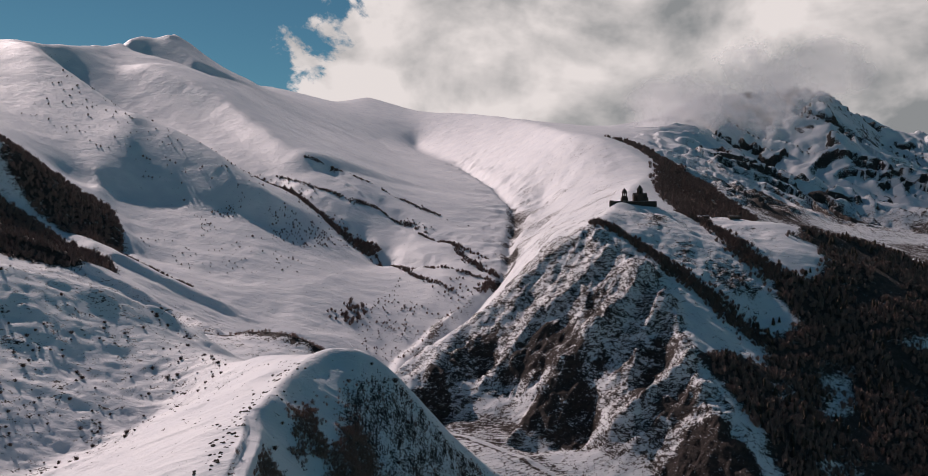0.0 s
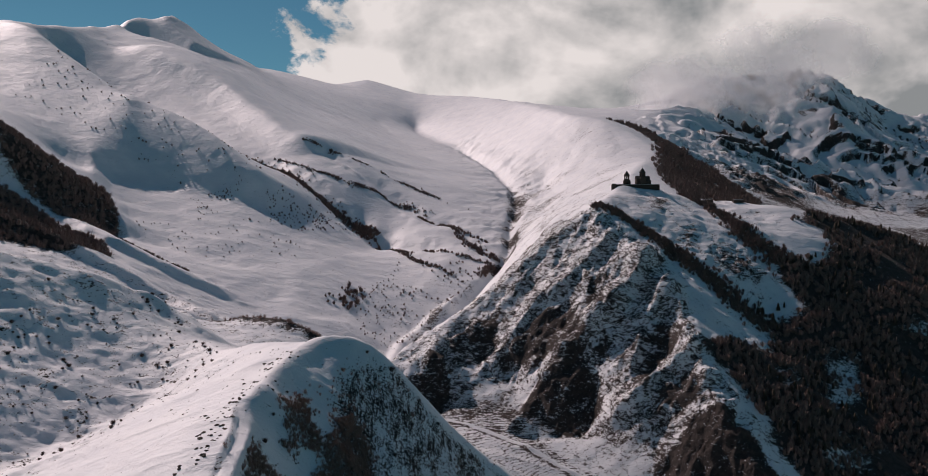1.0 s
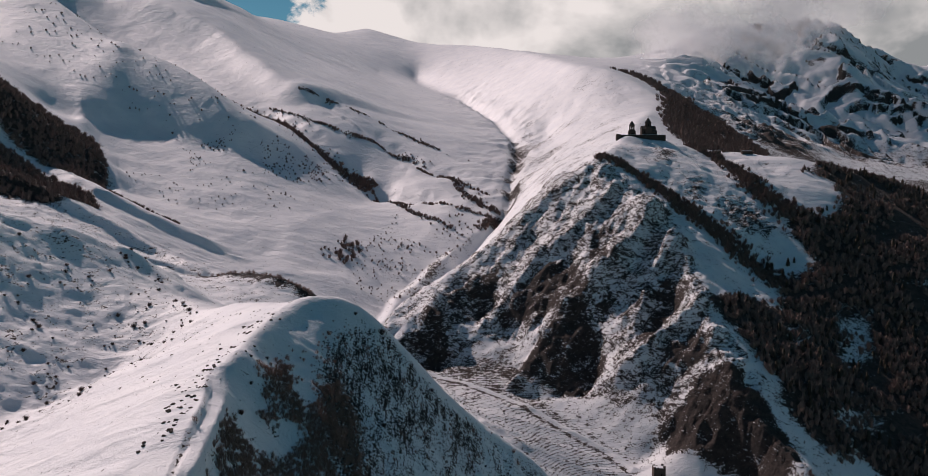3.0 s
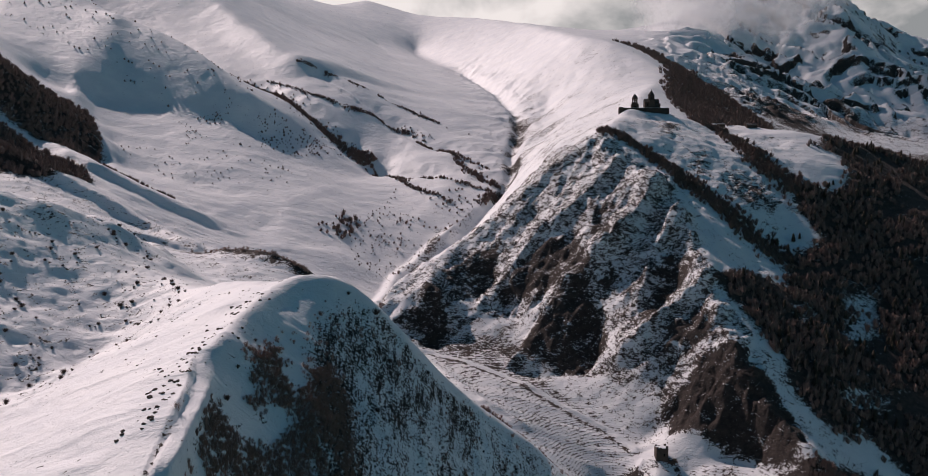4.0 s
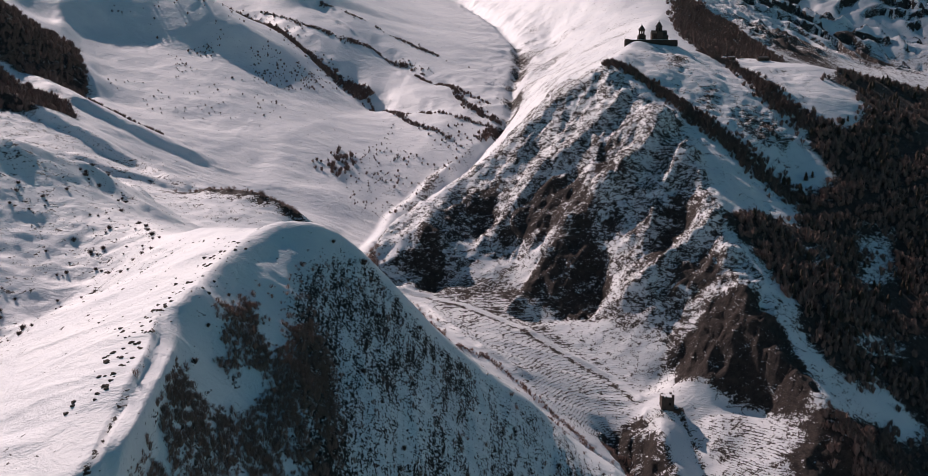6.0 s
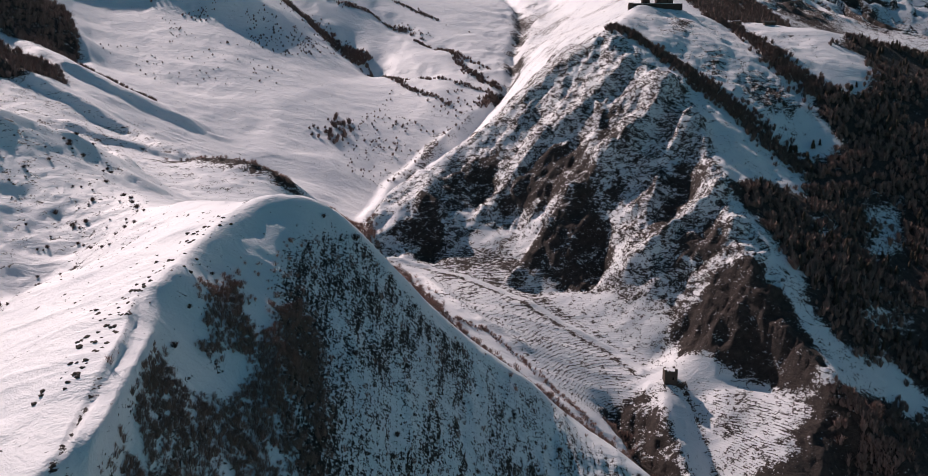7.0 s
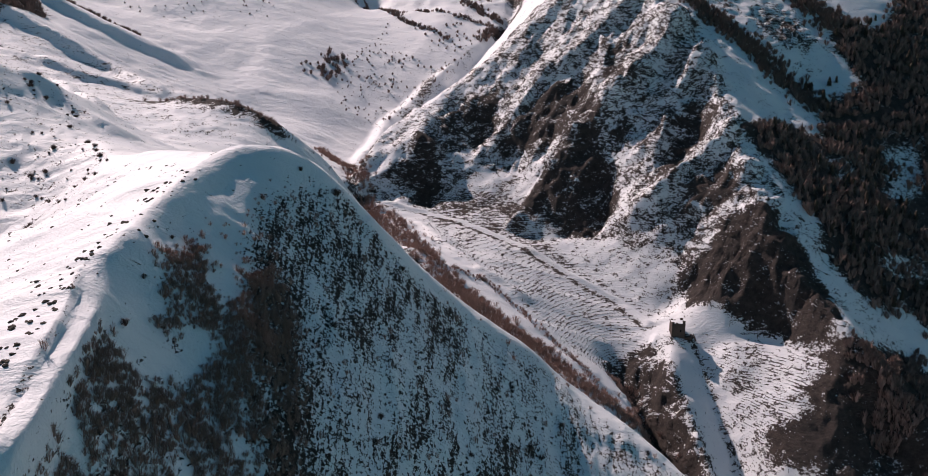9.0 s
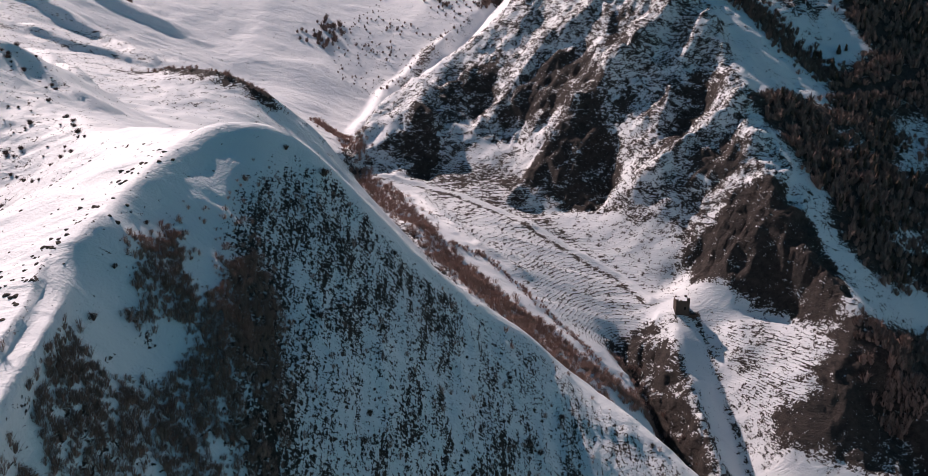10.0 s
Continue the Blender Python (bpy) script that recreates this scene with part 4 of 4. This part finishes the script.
join_scatter("brush", COARSE, spots_inside(2600, 5, 10, *LEE_WOOD, fuzzy=14), WOOD_BROWN,
             "dark bare wood on the shaded side of the ridge", "wood")
join_scatter("brush", COARSE, np.concatenate([
    spots_inside(60, 4, 8, (-178, 1270), (-150, 1345), (-122, 1330), (-138, 1262)),
    spots_inside(110, 1.5, 3.5, (-150, 1310), (-100, 1420), (-90, 1500), (-85, 1200), (-120, 1200)),
    spots_inside(150, 0.8, 4.6, (-130, 1240), (-75, 1400), (0, 1480), (25, 1440), (-10, 1330), (-70, 1190), clump=0.42, grain=40),
    spots_inside(70, 1.5, 3.2, (-470, 1400), (-380, 1480), (-230, 1460), (-230, 1350), (-380, 1340)),
    spots_inside(260, 1.5, 4, (-420, 1560), (-300, 1640), (-180, 1600), (-230, 1520), (-380, 1480), clump=0.5, grain=60),
    spots_inside(170, 2, 5, (-760, 1720), (-500, 1600), (-300, 1580), (-330, 1680), (-560, 1900), (-800, 2050))]), WOOD_BROWN,
    "scattered leafless shrubs on snow", "brush")


def out_of_clearings(spots):
    keep_in = np.ones(len(spots), bool)
    for c in CLEARINGS:
        keep_in &= (soft_inside(spots[:, 0], spots[:, 1], 14, *c) < rng.uniform(0.35, 1.2, len(spots)))
    return spots[keep_in]


join_scatter("bare_wood", THICK, out_of_clearings(clear_of(np.concatenate([
    spots_inside(700, 4, 8, *WOOD_GAP, fuzzy=8), spots_inside(500, 3, 7, *WOOD_FLOOR, fuzzy=8),
    spots_inside(3200, 5, 9, *WOOD_HIGH, clump=0.36, grain=40, fuzzy=14), spots_inside(3400, 4, 8.5, *WOOD_LOW, clump=0.36, grain=30, fuzzy=12),
    spots_inside(500, 3, 7, *WOOD_FOOT, clump=0.4, grain=20, fuzzy=8)]), 2.5, *VALLEY_ROAD)), WOOD_BROWN,
    "dark brown bare wood on the shaded valley flank", "wood")
join_scatter("spruce_wood", SPRUCES, out_of_clearings(clear_of(np.concatenate([
    spots_inside(260, 6, 11, *WOOD_HIGH, clump=0.5, grain=60), spots_inside(240, 6, 10, *WOOD_LOW, clump=0.5, grain=45)]), 7, *VALLEY_ROAD)), NEEDLES,
    "dark spruces among the bare wood of the valley", "wood")


# ---- single shrubs and stones on the snow ----
shrub_meshes = [mesh_of("shrub", *twig_shrub(0.75, 2.0, 70, 0.035, 400 + k), DARK_TWIGS) for k in range(4)]
stone_meshes = []
for k in range(4):
    bm = boulder_shape(k)
    me = bpy.data.meshes.new("boulder")
    bm.to_mesh(me)
    bm.free()
    me.materials.append(BOULDER)
    stone_meshes.append(me)


def set_out(name, meshes, spots, label, category, group, sink=0.0):
    for (x, y, size, turn, kind), z in zip(spots, height(spots[:, 0], spots[:, 1])):
        ob = new(name, meshes[int(kind) % len(meshes)])
        ob.matrix_world = Matrix.LocRotScale((x, y, z - sink * size), Euler((0, 0, turn)), (size, size, size))
        tagged(ob, label, category, group)


set_out("shrub", shrub_meshes, spots_inside(297, 0.6, 3.0, (-300, 640), (-225, 655), (-185, 680), (-150, 600), (-125, 555), (-150, 480), (-220, 430), (-290, 500), clump=0.42, grain=22),
        "low dark leafless shrub on a snowy slope", "shrub", "shrubs on the left hill")
set_out("shrub", shrub_meshes, spots_inside(70, 0.9, 2.7, *FACE, clump=0.40, grain=14),
        "leafless brown shrub on the steep shaded face", "shrub", "shrubs on the shaded face")
set_out("shrub", shrub_meshes, np.array([(-35, 514, 3.6, 0.4, 0), (-79, 438, 1.8, 1.0, 1), (-79, 420, 2.6, 2.0, 2), (-47, 513, 2.0, 0.2, 3), (-57, 495, 1.8, 3.0, 0), (-77, 460, 1.7, 4.0, 1), (-30, 462, 2.6, 5.0, 2)]),
        "large leafless brown shrub on the shaded snow", "shrub", "shrubs on the shaded face")
set_out("boulder", stone_meshes, spots_along(120, 0.5, 2.5, 8, 13, (-98, 375), (-97, 405), (-97, 432), (-90, 450), (-88, 474), (-80, 497)),
        "dark stone half sunk in sunlit snow", "boulder", "stones along the crest", 0.1)
set_out("boulder", stone_meshes, spots_inside(50, 0.6, 1.7, (-110, 420), (-92, 470), (-85, 510), (-120, 545), (-150, 500)),
        "dark stone half sunk in sunlit snow", "boulder", "stones on the sunlit slope", 0.1)

# ---- single spruces at the wood's edge ----
spruce = tagged(new("spruce_tree"), "dark green spruce standing alone in snow", "tree", "spruces at the wood's edge")
crown = new("crown", mesh_of("crown", *SPRUCES[1], NEEDLES))
crown.parent = spruce
part("trunk", prism(bmesh.new(), 7, 0.022, 0.012, -0.06, 0.5), BARK, spruce)
edge = np.concatenate([spots_inside(14, 5, 9, (345, 1112), (352, 1132), (385, 1150), (412, 1172), (405, 1155), (380, 1130)), spots_inside(10, 6, 11, (290, 1000), (330, 1040), (345, 1080), (300, 1050))])
for k, ((x, y, size, turn, _), z) in enumerate(zip(edge, height(edge[:, 0], edge[:, 1]))):
    m = pose(x, y, z, 0, 0, math.degrees(turn)) @ Matrix.Scale(size, 4)
    tree = spruce if k == 0 else copy_thing(spruce, m)
    tree.matrix_basis = m

# ---- the church on the ridge ----
wall = tagged(new("terrace_wall"), "long dark stone terrace wall with snow on its coping", "wall")
wall.location = (218, 1304, 533.0)
bm = bmesh.new()
box(bm, 0, -13, 0, 57, 1.4, 7.2, 0.12, 3)
part("front_wall", bm, MASONRY, wall)
part("side_wall", box(bmesh.new(), -27.8, 0.2, 0, 1.4, 25, 7.4, 0.12, 2), MASONRY, wall)
part("side_wall", box(bmesh.new(), 27.8, 0.2, 0, 1.4, 25, 6.6, 0.12, 2), MASONRY, wall)
part("terrace", box(bmesh.new(), 0, 0.2, 0, 54.1, 24.9, 6.4, 0.05, 2), SNOW_CAP, wall, "snow on the terrace")
part("coping", box(bmesh.new(), 0, -13, 7.3, 57.4, 1.7, 0.25, 0.04, 3), SNOW_CAP, wall, "snow on the coping")
part("buttress", box(bmesh.new(), -29.2, -13.5, 0, 5, 3.5, 8.2, 0.15, 1), MASONRY, wall)

church = tagged(new("church"), "dark stone church with a drum and a pointed dome", "church")
church.location = (227, 1303, 539.4)
part("nave", box(bmesh.new(), 0, 0, 0, 17, 11, 8.5, 0.06, 2), MASONRY, church)
part("roof", gable(bmesh.new(), 0, 0, 8.5, 17, 11, 3.6), ROOF_STONE, church)
part("porch", box(bmesh.new(), 6.5, -6.6, 0, 6, 4, 5.0, 0.05, 1), MASONRY, church)
part("porch_roof", gable(bmesh.new(), 6.5, -6.6, 5.0, 6, 4, 1.6, 0.25), ROOF_STONE, church)
part("transept", box(bmesh.new(), 0, 0, 0, 7, 14, 10.2, 0.05, 1), MASONRY, church)
drum = part("drum", prism(bmesh.new(), 12, 3.7, 3.6, 9.5, 16.2), MASONRY, church)
part("cornice", prism(bmesh.new(), 12, 4.1, 4.1, 16.2, 16.7), ROOF_STONE, church)
part("dome", prism(bmesh.new(), 12, 4.0, 0.0, 16.7, 22.6), ROOF_STONE, church)
for k in range(6):
    a = math.radians(-90 + 60 * k)
    part("slit_window", box(bmesh.new(), 3.55 * math.cos(a), 3.55 * math.sin(a), 11.4, 0.7, 0.7, 3.4), DARK_GAP, drum)
bm = box(bmesh.new(), 0, 0, 22.5, 0.18, 0.18, 1.8)
part("cross", box(bm, 0, 0, 23.4, 0.9, 0.16, 0.18), DARK_GAP, church)
for x in (-5.5, 5.0):
    part("nave_window", box(bmesh.new(), x, -5.55, 3.2, 0.8, 0.3, 2.6), DARK_GAP, church)

belfry = tagged(new("bell_tower"), "dark stone bell tower with an open arcade and pointed roof", "tower")
belfry.location = (206.5, 1299, 538.9)
part("base", box(bmesh.new(), 0, 0, 0, 8.4, 8.0, 6.6, 0.06, 2), MASONRY, belfry)
part("upper_stage", prism(bmesh.new(), 8, 3.7, 3.6, 6.6, 8.4, turn=math.pi / 8), MASONRY, belfry)
for k in range(6):
    a = math.radians(30 + 60 * k)
    part("pillar", prism(bmesh.new(), 6, 0.62, 0.62, 8.4, 11.8, 2.8 * math.cos(a), 2.8 * math.sin(a)), MASONRY, belfry)
part("bell_ring", prism(bmesh.new(), 12, 3.7, 3.7, 11.8, 13.2), MASONRY, belfry)
part("pointed_roof", prism(bmesh.new(), 12, 3.95, 0.0, 13.2, 19.0), ROOF_STONE, belfry)
part("archway", box(bmesh.new(), 0, -3.95, 0.2, 2.2, 0.4, 3.4), DARK_GAP, belfry)

# ---- the watch tower on the bluff ----
keep = tagged(new("watch_tower"), "ruined square stone watch tower with a snow-capped broken top", "tower")
keep.location = (149.3, 803, float(height(149.3, 803)[0]) - 5.2)
body = bmesh.new()
box(body, 0, 0, 0, 9.2, 8.6, 13.2, 0.10, 4)
for v in body.verts:
    f = 1.0 - 0.05 * v.co.z / 13.0
    v.co.x, v.co.y = v.co.x * f, v.co.y * f
part("shaft", body, MASONRY, keep)
for x, sx, up in ((-3.6, 1.5, 1.2), (-1.2, 1.4, 0.6), (3.5, 1.6, 1.9)):
    part("merlon", box(bmesh.new(), x, -3.5, 13.1, sx, 1.1, up, 0.1, 1), MASONRY, keep)
    part("merlon", box(bmesh.new(), x * 0.9, 3.4, 13.1, sx, 1.1, up * 0.8, 0.1, 1), MASONRY, keep)
part("snow_top", box(bmesh.new(), 0, 0, 13.1, 8.0, 7.4, 0.45, 0.12, 2), SNOW_CAP, keep, "snow on the broken top")
part("opening", box(bmesh.new(), 1.4, -4.25, 7.6, 1.0, 0.4, 1.7), DARK_GAP, keep)
part("opening", box(bmesh.new(), -1.8, -4.25, 3.2, 0.8, 0.4, 1.3), DARK_GAP, keep)
part("outwork", box(bmesh.new(), 6.6, -3.2, -1.0, 5.0, 4.2, 5.2, 0.2, 2), MASONRY, keep)


# ---- huts and cars on the knoll beside the church ----
def hut(x, y, long, deep, tall, turn, label):
    top = tagged(new("hut"), label, "hut", "huts on the knoll")
    top.matrix_world = pose(x, y, float(height(x, y)[0]) - 0.5, 0, 0, turn)
    part("wall", box(bmesh.new(), 0, 0, 0, long, deep, tall + 0.5, 0.03, 1), MASONRY, top)
    part("roof", gable(bmesh.new(), 0, 0, tall + 0.5, long, deep, 1.5), ROOF_STONE, top)
    part("roof_snow", gable(bmesh.new(), 0, 0.3, tall + 0.75, long * 0.96, deep * 0.8, 1.45, 0.0), SNOW_CAP, top, "snow lying on the roof")
    part("door", box(bmesh.new(), long * 0.2, -deep / 2 - 0.02, 0.4, 1.0, 0.14, 2.0), DARK_GAP, top)
    part("window", box(bmesh.new(), -long * 0.22, -deep / 2 - 0.02, 1.3, 1.1, 0.14, 0.9), DARK_GAP, top)


hut(354, 1322, 13, 6, 2.8, 4, "long low dark hut with a snowy roof")
hut(316, 1318, 9, 6, 2.8, -6, "small dark hut with a snowy roof")

CAR_PAINT = plain("white_car_paint", (0.72, 0.72, 0.72), (0.80, 0.80, 0.80), 0.6, 0.3, 0.02)
TYRE = plain("tyre_rubber", (0.012, 0.012, 0.012), (0.03, 0.03, 0.03), 2.0)


def car():
    top = tagged(new("car"), "white car parked on the snowy ridge", "car", "cars on the ridge")
    bm = box(bmesh.new(), 0, 0, 0.35, 4.4, 1.8, 0.75)
    bmesh.ops.bevel(bm, geom=bm.edges[:], offset=0.14, segments=2, affect="EDGES")
    part("body", bm, CAR_PAINT, top)
    bm = box(bmesh.new(), -0.2, 0, 1.08, 2.5, 1.6, 0.6)
    for v in bm.verts:
        if v.co.z > 1.4:
            v.co.x, v.co.y = -0.2 + (v.co.x + 0.2) * 0.72, v.co.y * 0.86
    part("cabin", bm, DARK_GAP, top, "dark car windows")
    part("roof", box(bmesh.new(), -0.2, 0, 1.66, 1.85, 1.36, 0.06), CAR_PAINT, top)
    for x in (-1.35, 1.35):
        for y in (-0.85, 0.85):
            bm = prism(bmesh.new(), 14, 0.33, 0.33, -0.1, 0.1)
            bmesh.ops.transform(bm, matrix=pose(x, y, 0.33, 90, 0, 0), verts=bm.verts)
            part("wheel", bm, TYRE, top)
    return top


first = car()
for k, (x, y, turn) in enumerate(((432, 1283, 20), (441, 1281, -15), (452, 1279, 70))):
    m = pose(x, y, float(height(x, y)[0]), 0, 0, turn)
    (first if k == 0 else copy_thing(first, m)).matrix_basis = m

# ---- a cloud deck added to shade the right-hand mountain, and veils of mist round its peak ----


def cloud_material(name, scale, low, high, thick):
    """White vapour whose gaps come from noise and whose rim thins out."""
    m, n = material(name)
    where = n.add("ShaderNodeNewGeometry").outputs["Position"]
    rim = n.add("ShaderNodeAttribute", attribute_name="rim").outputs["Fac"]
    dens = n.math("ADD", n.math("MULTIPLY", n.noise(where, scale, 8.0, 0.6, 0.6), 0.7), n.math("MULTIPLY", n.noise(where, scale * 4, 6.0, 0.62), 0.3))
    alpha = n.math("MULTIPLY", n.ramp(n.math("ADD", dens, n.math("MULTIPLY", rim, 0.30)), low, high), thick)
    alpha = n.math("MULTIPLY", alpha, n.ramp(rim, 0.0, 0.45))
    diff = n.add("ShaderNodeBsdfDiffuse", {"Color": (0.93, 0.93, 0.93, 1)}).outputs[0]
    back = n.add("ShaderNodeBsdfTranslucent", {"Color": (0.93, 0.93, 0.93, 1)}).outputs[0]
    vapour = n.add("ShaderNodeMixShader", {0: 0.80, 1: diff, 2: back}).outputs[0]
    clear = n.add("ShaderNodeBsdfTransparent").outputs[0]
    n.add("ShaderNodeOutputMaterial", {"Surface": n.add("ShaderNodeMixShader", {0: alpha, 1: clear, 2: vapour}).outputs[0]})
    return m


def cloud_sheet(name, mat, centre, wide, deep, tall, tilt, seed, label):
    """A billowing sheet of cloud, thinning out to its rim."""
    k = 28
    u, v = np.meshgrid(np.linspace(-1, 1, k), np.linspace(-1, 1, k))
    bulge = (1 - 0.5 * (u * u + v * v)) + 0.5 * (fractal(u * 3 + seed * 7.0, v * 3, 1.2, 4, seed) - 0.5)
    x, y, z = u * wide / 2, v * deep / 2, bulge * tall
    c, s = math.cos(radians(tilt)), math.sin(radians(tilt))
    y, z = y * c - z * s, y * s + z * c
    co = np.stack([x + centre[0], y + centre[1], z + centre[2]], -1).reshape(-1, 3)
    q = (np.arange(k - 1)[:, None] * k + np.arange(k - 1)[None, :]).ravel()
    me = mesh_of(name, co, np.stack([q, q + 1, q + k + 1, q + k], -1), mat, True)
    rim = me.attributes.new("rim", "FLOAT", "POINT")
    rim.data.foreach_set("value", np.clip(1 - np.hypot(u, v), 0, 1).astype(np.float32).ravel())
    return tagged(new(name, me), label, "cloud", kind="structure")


SHADE_DECK = cloud_material("shade_cloud", 0.0022, 0.42, 0.60, 0.5)
VEIL = cloud_material("mist_veil", 0.0045, 0.50, 0.74, 0.6)
# this first sheet is added up-sun, only to throw shade on the mountain
cloud_sheet("cloud", SHADE_DECK, (390, 4060, 1690), 1700, 1750, 90, 0, 3, "cloud deck added up-sun to shade the right-hand mountain")
cloud_sheet("cloud", VEIL, (760, 3050, 880), 620, 300, 30, 82, 5, "thin white mist on the mountainside")
cloud_sheet("cloud", VEIL, (930, 3150, 960), 560, 320, 30, 84, 6, "thin white mist on the mountainside")
cloud_sheet("cloud", VEIL, (1120, 3350, 1050), 700, 300, 30, 80, 8, "thin white mist round the rocky peak")
cloud_sheet("cloud", VEIL, (620, 2900, 850), 420, 260, 30, 86, 9, "thin white mist on the mountainside")
